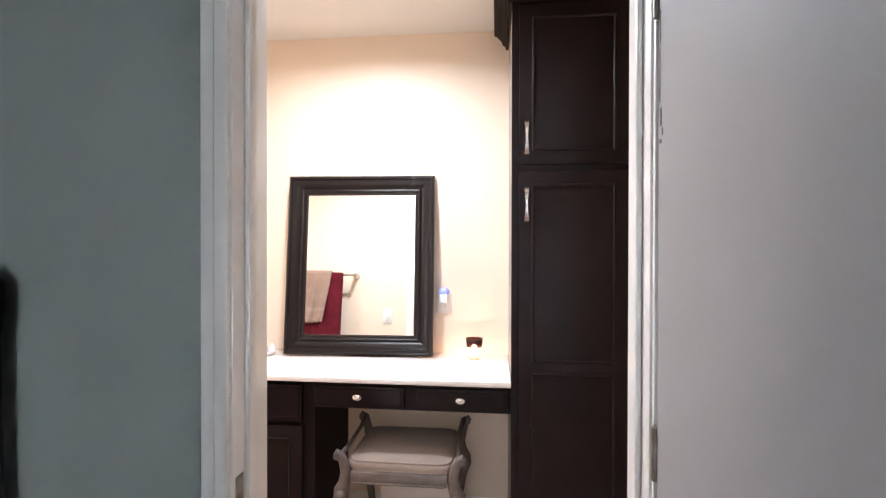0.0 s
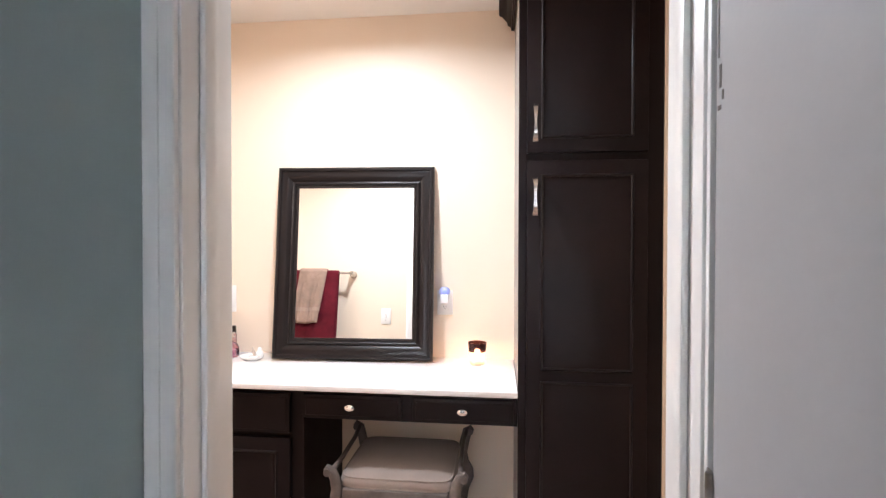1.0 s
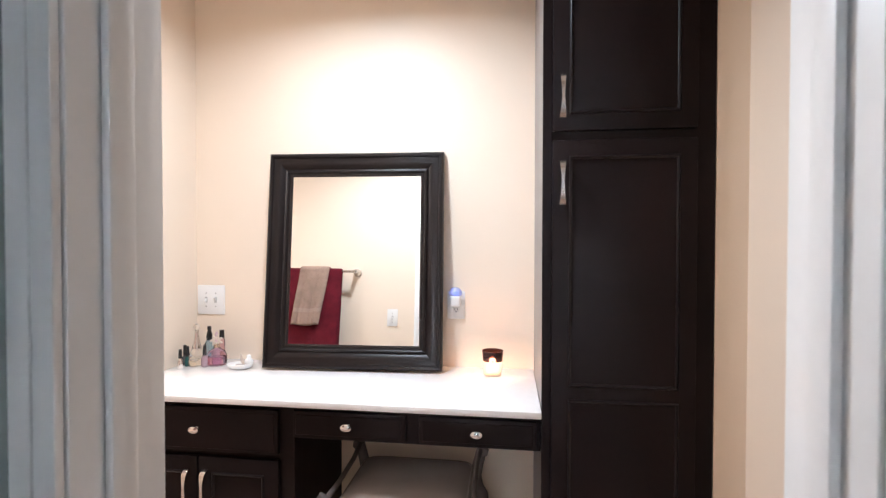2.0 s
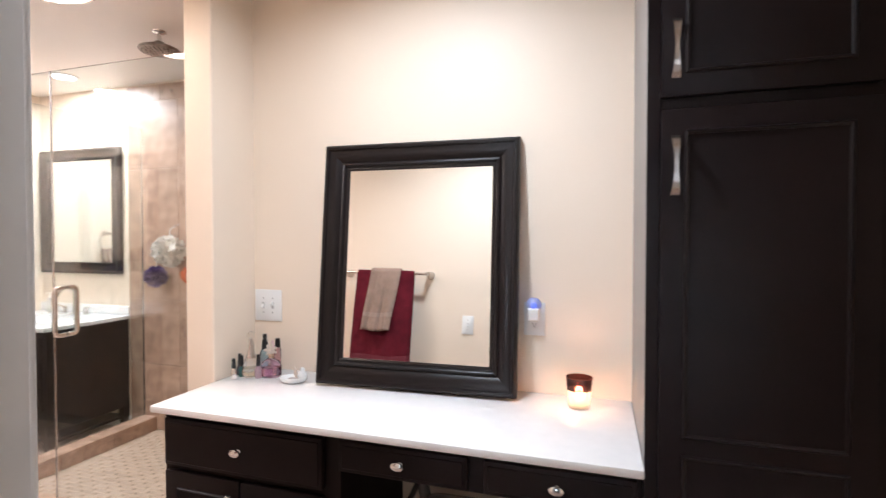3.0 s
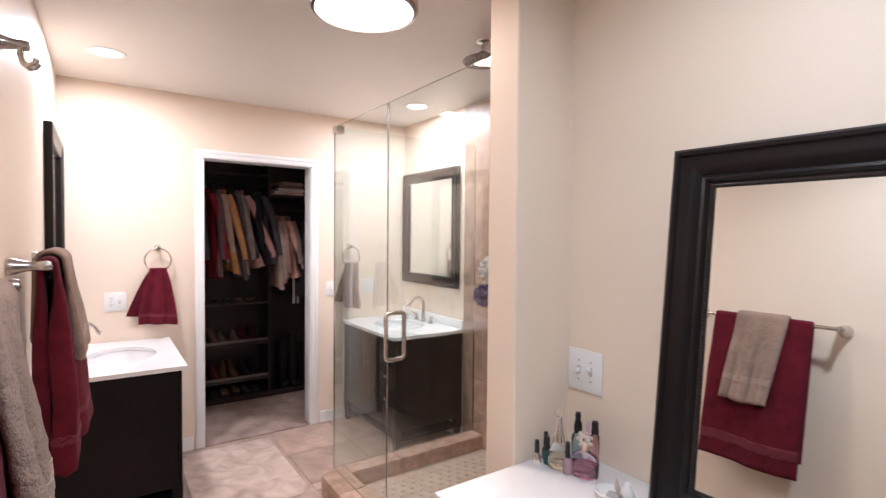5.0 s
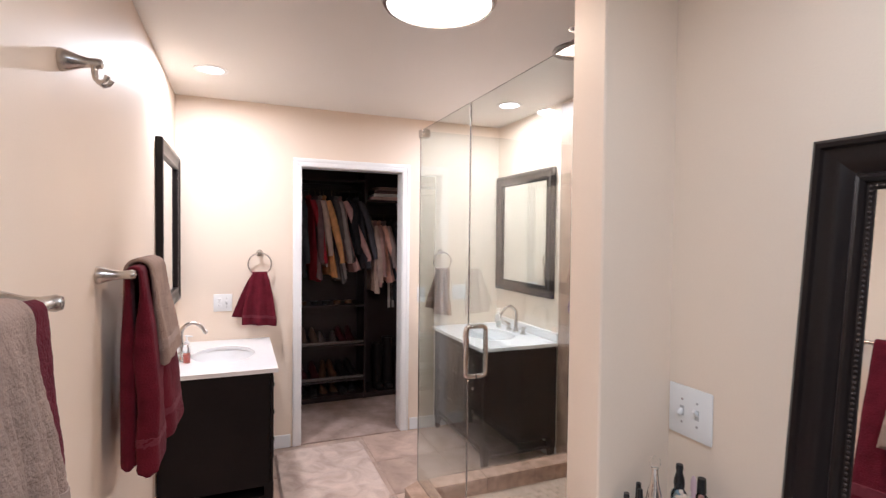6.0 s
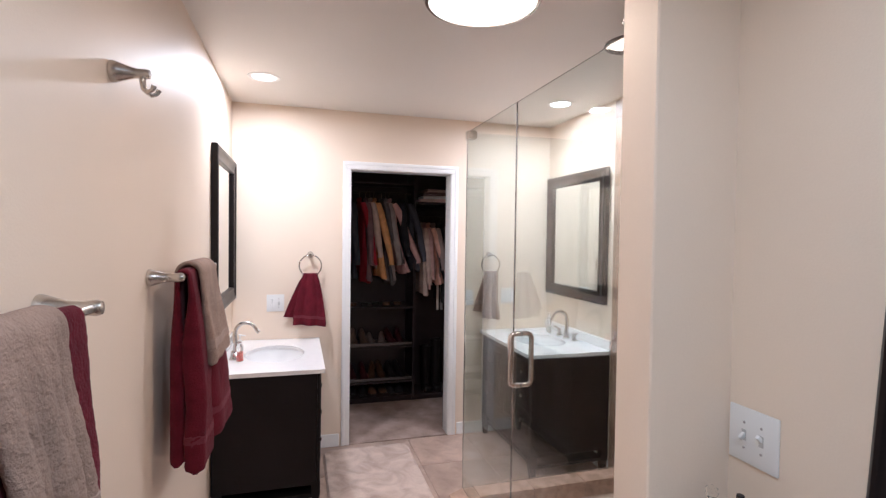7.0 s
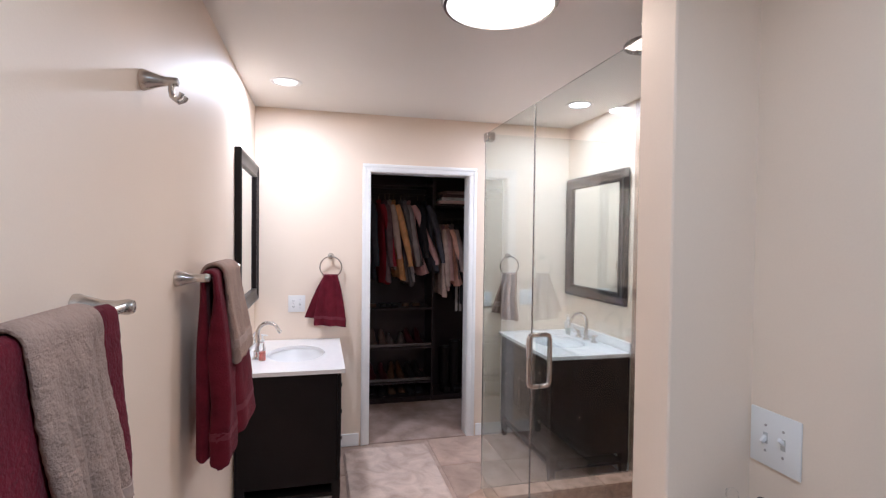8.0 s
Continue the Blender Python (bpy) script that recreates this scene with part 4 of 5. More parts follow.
GOLD = mat("pale_gold_metal", (0.70, 0.52, 0.38), 0.25, 1.0, vary=0.04)
SILVER = mat("pale_silver_cap", (0.86, 0.82, 0.79), 0.16, 1.0, vary=0.03)
BLACKCAP = mat("black_plastic_cap", (0.012, 0.011, 0.012), 0.25, vary=0.05)
bottle("perfume_bottle", -1.155, 2.185, "teardrop glass perfume bottle with a tall silver neck", [(0, 0), (0.026, 0.001), (0.033, 0.012), (0.034, 0.026), (0.028, 0.050), (0.016, 0.078), (0.012, 0.088), (0, 0.089)], CLEARGLASS, (
    ("liquid", [(0, 0.004), (0.024, 0.005), (0.030, 0.014), (0.031, 0.026), (0.030, 0.034), (0, 0.034)], clear("pale_amber_perfume", (1.0, 0.96, 0.88), 0.0, 1.16), "pale amber perfume"),
    ("neck", [(0.0185, 0.074), (0.0170, 0.086), (0.0110, 0.112), (0.0085, 0.135), (0.0080, 0.150), (0, 0.150)], SILVER, "polished silver neck"),
    ("stopper", [(0, 0.149), (0.009, 0.151), (0.0135, 0.162), (0.012, 0.172), (0.005, 0.178), (0, 0.178)], CLEARGLASS, "clear glass ball stopper")))
pb = bottle("perfume_bottle", -1.075, 2.205, "squat pink perfume bottle with a flower cap", [(0, 0), (0.034, 0.0), (0.038, 0.008), (0.039, 0.040), (0.032, 0.060), (0.016, 0.070), (0.010, 0.078), (0, 0.078)], clear("pink_violet_glass", (0.95, 0.78, 0.85), 0.03, 1.18), (
    ("liquid", [(0, 0.006), (0.031, 0.006), (0.034, 0.012), (0.034, 0.036), (0, 0.037)], clear("violet_perfume", (0.84, 0.60, 0.74), 0.0, 1.22), "violet perfume"),
    ("collar", [(0.0115, 0.076), (0.0115, 0.094), (0, 0.094)], GOLD, "pale gold collar")), 20, 1.05, 0.75)
for k in range(14):
    a = 2 * math.pi * k / 14
    pr = 0.020 if k % 2 else 0.011
    ptl = lathe([(0, -0.004), (0.0055, -0.002), (0.0065, 0.002), (0.004, 0.005), (0, 0.005)], 10, 1.0, 0.8)
    ptl.transform(pose(pr * math.cos(a), -0.004 - (0.004 if k % 2 == 0 else 0), 0.106 + pr * math.sin(a), 90, 0, 0) @ pose(0, 0, 0, 0, 0, math.degrees(a)))
    part("petal", ptl, mat("pearl_petal", (0.72, 0.60, 0.50), 0.4, vary=0.12) if k == 0 else bpy.data.materials["pearl_petal"], pb)


def polish(x, y, color, capz, label, w=0.0105, h=0.042):
    c = mat("lacquer_" + label.split()[0], color, 0.12, vary=0.02)
    return bottle("nail_polish", x, y, label, [(0, 0), (w, 0.0), (w * 1.15, 0.006), (w * 1.15, h - 0.012), (w * 0.6, h - 0.003), (0.005, h), (0, h)], c, (("cap", [(0.0055, h - 0.001), (0.0078, h), (0.0062, h + capz), (0, h + capz)], BLACKCAP, "glossy black cap"),))


polish(-1.195, 2.135, (0.55, 0.42, 0.34), 0.036, "nude nail polish bottle").children[1].data.materials[0] = SILVER
polish(-1.188, 2.172, (0.03, 0.11, 0.105), 0.042, "teal nail polish bottle with a black cap")
polish(-1.214, 2.192, (0.08, 0.07, 0.08), 0.042, "dark nail polish bottle with a black cap")
polish(-1.112, 2.175, (0.40, 0.27, 0.30), 0.044, "mauve nail polish bottle with a black cap", 0.012, 0.048)
bottle("spray_bottle", -1.135, 2.245, "blue tinted spray bottle with a black pump", [(0, 0), (0.017, 0.0), (0.019, 0.006), (0.019, 0.085), (0.010, 0.100), (0, 0.100)], clear("blue_glass", (0.45, 0.66, 0.80), 0.05), (("pump", [(0.011, 0.098), (0.013, 0.110), (0.012, 0.122), (0.007, 0.140), (0.009, 0.146), (0.008, 0.158), (0, 0.159)], BLACKCAP, "black pump"),))
bottle("mascara_tube", -1.122, 2.278, "slim pale pink cosmetic tube standing upright", [(0, 0), (0.007, 0.0), (0.0075, 0.004), (0.0065, 0.118), (0.003, 0.128), (0, 0.128)], mat("pale_pink_plastic", (0.72, 0.52, 0.54), 0.25, vary=0.02))
bottle("roll_on_bottle", -1.092, 2.270, "small pink glass bottle with a black cap", [(0, 0), (0.012, 0.0), (0.013, 0.005), (0.013, 0.095), (0.007, 0.104), (0, 0.104)], clear("rose_glass", (0.8, 0.55, 0.6), 0.05), (("cap", [(0.009, 0.102), (0.011, 0.104), (0.0095, 0.138), (0, 0.138)], BLACKCAP, "black cap"),))

dish = thing("trinket_dish", -0.945, 2.165, TOPZ + 0.0005, "small white porcelain trinket dish with a little bird", "dish", "", "", 15)
part("bowl", lathe([(0, 0.003), (0.030, 0.003), (0.046, 0.014), (0.052, 0.022), (0.054, 0.020), (0.049, 0.009), (0.034, 0), (0, 0)], 30, 1.0, 0.72), PORCELAIN, dish)
part("bird", lathe([(0, 0.010), (0.010, 0.012), (0.015, 0.022), (0.011, 0.034), (0.007, 0.040), (0.008, 0.047), (0.004, 0.053), (0, 0.054)], 16, 1.3, 0.8), PORCELAIN, dish, "tiny glazed bird").location = (0.034, 0.0, 0.004)
tl = tube([(0, 0, 0), (-0.006, 0, 0.02), (-0.010, 0, 0.042)], [0.006, 0.008, 0.002], 8)
part("tail", tl, mat("tan_glaze", (0.58, 0.47, 0.39), 0.3, vary=0.1), dish, "brown glazed tail").location = (0.012, 0.004, 0.016)
part("soap", box(-0.020, 0.016, -0.013, 0.013, 0.004, 0.018, 0.006, 3), mat("grey_stone", (0.42, 0.38, 0.36), 0.6), dish, "pale grey soap")

# soap bottles on the sinks
for (x, y, zz, col, lab) in ((-3.35, 0.963, 0.811, (0.85, 0.22, 0.17), "clear pump bottle with coral liquid soap"), (-3.72, 3.16, 0.819, (0.80, 0.82, 0.78), "clear pump bottle of hand soap")):
    sb = thing("soap_bottle", x, y, zz, lab, "soap bottle")
    part("bottle", lathe([(0, 0), (0.022, 0), (0.024, 0.005), (0.023, 0.085), (0.014, 0.105), (0.010, 0.112), (0, 0.112)], 24, 1.1, 0.8), clear("soap_plastic", (0.93, 0.93, 0.92), 0.05), sb)
    part("soap", lathe([(0, 0.004), (0.0205, 0.004), (0.0205, 0.052), (0, 0.052)], 20, 1.1, 0.8), mat("liquid_soap", col, 0.15, vary=0.02), sb, "liquid soap inside")
    part("pump", join(lathe([(0.011, 0.111), (0.012, 0.122), (0.005, 0.126), (0.004, 0.145), (0.009, 0.148), (0.009, 0.155), (0, 0.156)], 16), tube([(0, 0, 0.151), (0, 0.030 if y < 2 else -0.030, 0.148)], 0.004, 8)), PLASTIC, sb)

# ---- stool ----
stool = thing("vanity_stool", -0.185, 1.97, 0, "grey washed carved wooden stool with an upholstered seat", "stool")
SW, SD, SZ = 0.228, 0.200, 0.452
seat = bmesh.new()
N = 18


def seat_ring(ins, p):
    """A rounded rectangle, inset by ins, with squarer corners for a larger p."""
    out = []
    for i in range(4 * N):
        a = 2 * math.pi * (i + 0.5) / (4 * N)
        c, q = math.cos(a), math.sin(a)
        rr = (abs(c) ** p + abs(q) ** p) ** (-1 / p)
        out.append(((SW - 0.014 - ins) * rr * c, (SD - 0.002 - ins) * rr * q))
    return out


gv = []
for ins, z in ((0.004, SZ), (-0.004, SZ + 0.006), (-0.006, SZ + 0.022), (0.000, SZ + 0.034), (0.012, SZ + 0.041), (0.05, SZ + 0.049), (0.12, SZ + 0.053)):
    gv.append([seat.verts.new((x, y, z)) for x, y in seat_ring(ins, 9.0)])
for a, b in zip(gv, gv[1:]):
    for i in range(4 * N):
        seat.faces.new((a[i], a[(i + 1) % (4 * N)], b[(i + 1) % (4 * N)], b[i]))
seat.faces.new(gv[-1]), seat.faces.new(gv[0][::-1])
part("cushion", seat, LINEN, stool, "brown grey upholstered box cushion")
for z in (SZ + 0.003, SZ + 0.037):
    part("piping", tube([(x, y, z) for x, y in seat_ring(0.002 if z > SZ + 0.02 else -0.002, 9.0)], 0.0036, 8, True), LINEN, stool)
for sy in (-1, 1):
    part("seat_rail", box(-SW + 0.03, SW - 0.03, sy * SD - 0.011, sy * SD + 0.011, SZ - 0.050, SZ - 0.001, 0.004, 2), STONEWASH, stool)
    part("rail_bead", box(-SW + 0.04, SW - 0.04, sy * (SD + 0.0125) - 0.003, sy * (SD + 0.0125) + 0.003, SZ - 0.049, SZ - 0.041, 0.002, 2), STONEWASH, stool)
for sx in (-1, 1):
    part("side_rail", box(sx * (SW - 0.028) - 0.010, sx * (SW - 0.028) + 0.010, -SD + 0.02, SD - 0.02, SZ - 0.048, SZ - 0.001, 0.003), STONEWASH, stool)
    part("arm_rail", tube([(sx * (SW + 0.016), -SD + 0.02, SZ + 0.056), (sx * (SW + 0.008), -SD * 0.4, SZ + 0.064), (sx * (SW + 0.006), SD * 0.4, SZ + 0.078), (sx * (SW + 0.012), SD - 0.02, SZ + 0.090)], [0.010, 0.009, 0.009, 0.010], 12), STONEWASH, stool)
    for sy in (-1, 1):
        up = 0.0 if sy < 0 else 0.028
        pts = [(SW + 0.038, SZ + 0.056 + up), (SW + 0.030, SZ + 0.068 + up), (SW + 0.016, SZ + 0.058 + up), (SW + 0.002, SZ + 0.030), (SW - 0.006, SZ - 0.010), (SW - 0.002, SZ - 0.050), (SW + 0.012, SZ - 0.085), (SW + 0.016, SZ - 0.115), (SW + 0.002, SZ - 0.170), (SW - 0.020, 0.12), (SW - 0.018, 0.05), (SW - 0.002, 0.014)]
        leg = tube([(sx * x, sy * (SD - 0.006), z) for x, z in pts], [0.010, 0.016, 0.020, 0.021, 0.022, 0.025, 0.031, 0.030, 0.022, 0.016, 0.015, 0.013], 14)
        for v in leg.verts:
            v.co.y = sy * (SD - 0.006) + (v.co.y - sy * (SD - 0.006)) * 0.72
        part("leg", leg, STONEWASH, stool, "curved carved leg with a scrolled top")
        part("scroll", tube([(sx * (SW + 0.028), sy * (SD - 0.006) - 0.017, SZ + 0.056 + up), (sx * (SW + 0.028), sy * (SD - 0.006) + 0.017, SZ + 0.056 + up)], 0.0145, 16), STONEWASH, stool)
        part("knee_carving", lathe([(0, 0.006), (0.010, 0.005), (0.020, 0.0), (0.022, -0.004), (0, -0.004)], 16), STONEWASH, stool, "carved rosette on the knee").matrix_basis = pose(sx * (SW + 0.010), sy * (SD + 0.018), SZ - 0.100, 90 if sy < 0 else -90)

basket = thing("storage_box", -0.16, 2.16, 0, "silver patterned storage box under the vanity", "box")
SILVERBOX = mat("silver_fabric", (0.42, 0.39, 0.37), 0.5, vary=0.06)
part("body", box(-0.17, 0.17, -0.10, 0.10, 0.002, 0.30, 0.006, 2), SILVERBOX, basket)
part("lid", box(-0.175, 0.175, -0.105, 0.105, 0.301, 0.335, 0.004, 2), SILVERBOX, basket)
for i in range(6):
    for s in (-1, 1):
        x = -0.14 + i * 0.056
        part("pattern_bar", tube([(x - s * 0.026, -0.1055, 0.30), (x + s * 0.026, -0.1055, 0.334)], 0.0022, 6), PLASTIC, basket, "white diagonal pattern line")

# ---- dark turned post beside the first steps ----
post = lathe([(0.046, 0.0), (0.046, 0.55), (0.038, 0.60), (0.046, 0.65), (0.040, 1.20), (0.048, 1.25), (0.045, 1.30), (0.025, 1.325), (0, 1.33)], 28)
bp = thing("bedpost", -0.785, 0.645, 0.0, "dark turned post standing on carpet", "bedpost")
part("post", post, BLACKWOOD, bp)


# ---- closet ----
DARKROD = mat("oiled_bronze_rod", (0.06, 0.05, 0.045), 0.4, 0.8, vary=0.08)
PX0, PX1 = CLOSET + 0.003, -4.80
DIV = 2.33
org = thing("closet_organizer", PX0, 1.06, 0, "dark espresso closet organizer with shelves and rods", "closet organizer")


def opart(name, b, m=CLOSETWOOD, label="", bevel=0.0015):
    bm = box(*b, bevel) if bevel else box(*b)
    bm.transform(Matrix.Translation((-PX0, -1.06, 0)))
    return part(name, bm, m, org, label, False)


opart("back_panel", (PX0, PX0 + 0.012, 1.07, 2.94, 0.008, 2.40))
for y in (1.07, DIV - 0.012, 2.915):
    opart("upright_panel", (PX0 + 0.013, PX1, y, y + 0.024, 0.008, 2.40))
for z in (0.06, 0.205, 0.53, 0.895, 2.05, 2.38):
    opart("shelf", (PX0 + 0.013, PX1 + 0.003, 1.095, DIV - 0.013, z - 0.02, z), bevel=0.002)
for z in (0.06, 1.875, 2.38):
    opart("shelf", (PX0 + 0.013, PX1 + 0.003, DIV + 0.013, 2.914, z - 0.02, z), bevel=0.002)
opart("kick_board", (PX1 - 0.03, PX1 - 0.01, 1.095, 2.914, 0.008, 0.039))
for z in (0.225, 0.55):
    bm = box(PX1 - 0.006, PX1 + 0.012, 1.10, DIV - 0.018, z - 0.012, z + 0.014, 0.004, 2)
    bm.transform(Matrix.Translation((-PX0, -1.06, 0)))
    part("shoe_fence", bm, mat("satin_grey_rail", (0.15, 0.13, 0.125), 0.4, 0.3, vary=0.05) if z < 0.3 else bpy.data.materials["satin_grey_rail"], org, "satin grey shoe fence")
for y0, y1, z in ((1.096, DIV - 0.014, 1.955), (DIV + 0.014, 2.914, 1.735)):
    bm = tube([(PX0 + 0.20, y0, z), (PX0 + 0.20, y1, z)], 0.012, 12)
    bm.transform(Matrix.Translation((-PX0, -1.06, 0)))
    part("rod", bm, DARKROD, org, "dark metal hanging rod")


def garment(y, rod_z, length, color, label, seed, turn=8.0, width=0.20, thin=0.014, swing=0.03):
    """A shirt on a hanger; its shoulders run along x and it is turned a little towards the room. swing: how far the front sleeve hangs out."""
    root = thing("hanging_shirt", PX0 + 0.20, y, rod_z + 0.0005, label, "clothes", "hanging clothes", "", turn * 0.5)
    cloth = mat("cloth_" + str(round(seed, 2)), color, 0.85, vary=0.14, scale=14, fine=120, bump=0.4)
    hk = [(0, 0, -0.075), (0, 0, -0.03)] + [(a, 0, b) for a, b in arc(0, 0.0, 0.0165, -90, 150, 9)]
    part("hanger", tube(hk, 0.0018, 6), NICKEL, root, "thin wire hanger hook")
    bm = bmesh.new()
    n, rows = 40, []
    prof = [(0.0, 0.045, 0.55), (0.018, 0.060, 0.70), (0.035, width * 0.55, 0.6), (0.070, width * 0.93, 0.6), (0.11, width, 0.75), (length * 0.35, width * 0.93, 1.1), (length * 0.6, width * 0.92, 1.4), (length * 0.8, width * 0.97, 1.6), (length * 0.93, width * 1.02, 1.75), (length, width * 1.03, 1.8)]
    for d, w, t in prof:
        ring = []
        k = d / length
        for i in range(n):
            a = 2 * math.pi * i / n
            c, s = math.cos(a), math.sin(a)
            wob = 0.013 * k * math.sin(3 * a + seed * 5 + 1.5 * k) + 0.008 * k * math.sin(8 * a + seed * 11)
            ring.append(bm.verts.new((w * c * (1 + 0.3 * wob), thin * t * s * (1 + 0.40 * k * math.sin(5 * a + seed * 3)) + wob + 0.9 * swing * k * k, -0.07 - d + 0.014 * math.sin(2 * a + seed) * k)))
        rows.append(ring)
    for a, b in zip(rows, rows[1:]):
        for i in range(n):
            bm.faces.new((a[i], a[(i + 1) % n], b[(i + 1) % n], b[i]))
    bm.faces.new(rows[0][::-1]), bm.faces.new(rows[-1])
    part("shirt_body", bm, cloth, root)
    part("collar", tube([(0.046 * math.cos(t), 0.015 * math.sin(t), -0.066 + 0.010 * math.cos(2 * t)) for t in [2 * math.pi * q / 16 for q in range(16)]], 0.008, 8, True), cloth, root)
    reach = min(length * 0.86, 0.60)
    for s in (-1, 1):
        sw = 1.5 * swing + 0.01 if s > 0 else 0.01
        q = [(s * (width - 0.045), 0.0, -0.115), (s * (width - 0.004), sw * 0.15, -0.19), (s * (width + 0.010), sw * 0.45 + 0.008 * math.sin(seed * 3), -0.07 - reach * 0.50), (s * (width + 0.016), sw * 0.8, -0.07 - reach * 0.78), (s * (width + 0.012), sw, -0.07 - reach * 0.94), (s * (width + 0.012), sw * 1.03, -0.07 - reach)]
        sl = tube(q, [0.026, 0.032, 0.031, 0.027, 0.022, 0.024], 14)
        for v in sl.verts:
            v.co.y += 0.005 * math.sin(v.co.z * 60 + seed * 7)
        part("sleeve", sl, cloth, root)
    return root


left = [(1.56, (0.045, 0.045, 0.05), 0.66, "black", 4, 0.02), (1.66, (0.30, 0.02, 0.035), 0.74, "dark red", 6, 0.02), (1.745, (0.05, 0.05, 0.06), 0.72, "charcoal", 5, 0.02),
        (1.825, (0.42, 0.016, 0.035), 0.76, "dark red", 15, 0.06), (1.885, (0.22, 0.13, 0.14), 0.74, "dusky grey", 5, 0.01), (1.925, (0.66, 0.50, 0.42), 0.62, "cream", 8, 0.03),
        (1.962, (0.88, 0.46, 0.20), 0.72, "apricot", 13, 0.07), (2.035, (0.14, 0.13, 0.135), 0.78, "grey", 12, 0.08), (2.070, (0.42, 0.36, 0.35), 0.74, "pale grey", 8, 0.05),
        (2.105, (0.74, 0.44, 0.42), 0.68, "pale rose", 18, 0.14), (2.200, (0.022, 0.022, 0.03), 0.60, "black", 4, 0.02), (2.262, (0.075, 0.075, 0.095), 0.66, "slate blue", 13, 0.08)]
for i, (y, c, ln, nm, turn, sw) in enumerate(left):
    garment(y, 1.955, ln, c, nm + " long sleeved shirt on a hanger", 0.3 + i * 0.77, turn, swing=sw)
right = [(2.415, (0.55, 0.40, 0.34), 0.66, "floral cream", 5, 0.02), (2.445, (0.50, 0.30, 0.28), 0.60, "dusky pink", 8, 0.02), (2.485, (0.82, 0.46, 0.36), 0.56, "peach", 15, 0.08), (2.540, (0.36, 0.27, 0.25), 0.50, "mottled beige", 5, 0.03), (2.615, (0.02, 0.02, 0.024), 0.74, "black", 4, 0.02), (2.68, (0.03, 0.026, 0.03), 0.78, "black", 3, 0.02), (2.775, (0.42, 0.40, 0.52), 0.62, "lilac grey", 8, 0.02)]
for i, (y, c, ln, nm, turn, sw) in enumerate(right):
    garment(y, 1.735, ln, c, nm + " blouse on a hanger", 11.1 + i * 0.63, turn, 0.19, swing=sw)


def folded(x, y, z, w, d, h, color, label, rz, seed):
    root = thing("folded_sweater", x, y, z, label, "folded clothes", "folded clothes", "", rz)
    m = mat("knit_" + str(seed), color, 0.95, vary=0.10, scale=12, fine=260, bump=0.6)
    for k in range(2):
        part("fold", box(-w / 2 + 0.004 * k, w / 2 - 0.006 * k, -d / 2, d / 2 - 0.008 * k, 0.0005 + k * h / 2, (k + 1) * h / 2, h * 0.22, 3), m, root)


zz = 1.8755
for i, (c, nm) in enumerate((((0.88, 0.62, 0.60), "pale pink"), ((0.93, 0.91, 0.90), "white"), ((0.20, 0.13, 0.13), "brown"), ((0.50, 0.36, 0.34), "rose"))):
    folded(PX1 - 0.118, 2.52 + 0.012 * (i % 2), zz, 0.25, 0.27 - 0.02 * i, 0.030, c, nm + " folded sweater in a stack on a shelf", 4 * i - 5, i)
    zz += 0.0305


def shoe(x, y, z, color, label, heel, seed):
    """One shoe, its toe towards +x."""
    root = thing("shoe", x, y, z, label, "shoe", "shoes on the closet shelves", "", random.uniform(-14, 14))
    m = mat("leather_" + str(seed), tuple(q * 0.8 for q in color), 0.35, vary=0.12, scale=14)
    bm = bmesh.new()
    rows = []
    for s, w, top in ((-0.125, 0.024, 0.070), (-0.10, 0.031, 0.085), (-0.05, 0.032, 0.075), (0.0, 0.034, 0.056), (0.05, 0.040, 0.046), (0.09, 0.036, 0.036), (0.118, 0.020, 0.022)):
        lift = heel * max(0.0, min(1.0, (0.03 - s) / 0.13))
        rows.append([bm.verts.new((s, w * math.cos(a), lift + 0.012 + (top - 0.012) * max(math.sin(a), 0.0) + min(math.sin(a), 0) * 0.004)) for a in [2 * math.pi * i / 12 for i in range(12)]])
    for a, b in zip(rows, rows[1:]):
        for i in range(12):
            bm.faces.new((a[i], a[(i + 1) % 12], b[(i + 1) % 12], b[i]))
    bm.faces.new(rows[0]), bm.faces.new(rows[-1])
    part("upper", bm, m, root)
    sole = bmesh.new()
    if heel > 0.02:
        box(-0.118, -0.085, -0.016, 0.016, 0.0005, heel + 0.010, 0.003, 1, sole)
        box(0.02, 0.11, -0.030, 0.030, 0.0005, 0.010, 0.003, 1, sole)
    else:
        box(-0.12, 0.115, -0.030, 0.030, 0.0005, 0.012, 0.005, 2, sole)
    part("sole", sole, DARKSLOT, root)


cols = [(0.16, 0.07, 0.035), (0.03, 0.025, 0.025), (0.22, 0.11, 0.06), (0.05, 0.045, 0.05), (0.24, 0.15, 0.11), (0.26, 0.20, 0.18), (0.10, 0.02, 0.025)]
names = ["brown leather", "black leather", "tan leather", "charcoal", "taupe suede", "pale grey", "dark red"]
k = 0
for z, ys in ((0.0605, 8), (0.2055, 8), (0.5305, 8)):
    for i in range(ys):
        c = (k * 5 + i // 2) % 7
        shoe(PX1 - 0.165 - 0.02 * ((i * 7) % 3), 1.60 + 0.09 * i + random.uniform(-0.014, 0.014), z, cols[c], names[c] + " shoe on a closet shelf", 0.0 if c in (3, 5) else 0.045, k * 10 + i)
    k += 1
bt = thing("folded_belts", PX1 - 0.14, 1.95, 0.8955, "row of dark rolled belts and purses on a shelf", "accessories")
for i in range(6):
    q = lathe([(0.012, 0.0), (0.035, 0.0), (0.036, 0.028), (0.012, 0.028)], 18)
    q.transform(Matrix.Translation((0, -0.28 + i * 0.105, 0)))
    part("belt_roll", q, bpy.data.materials["leather_" + str(i)], bt)
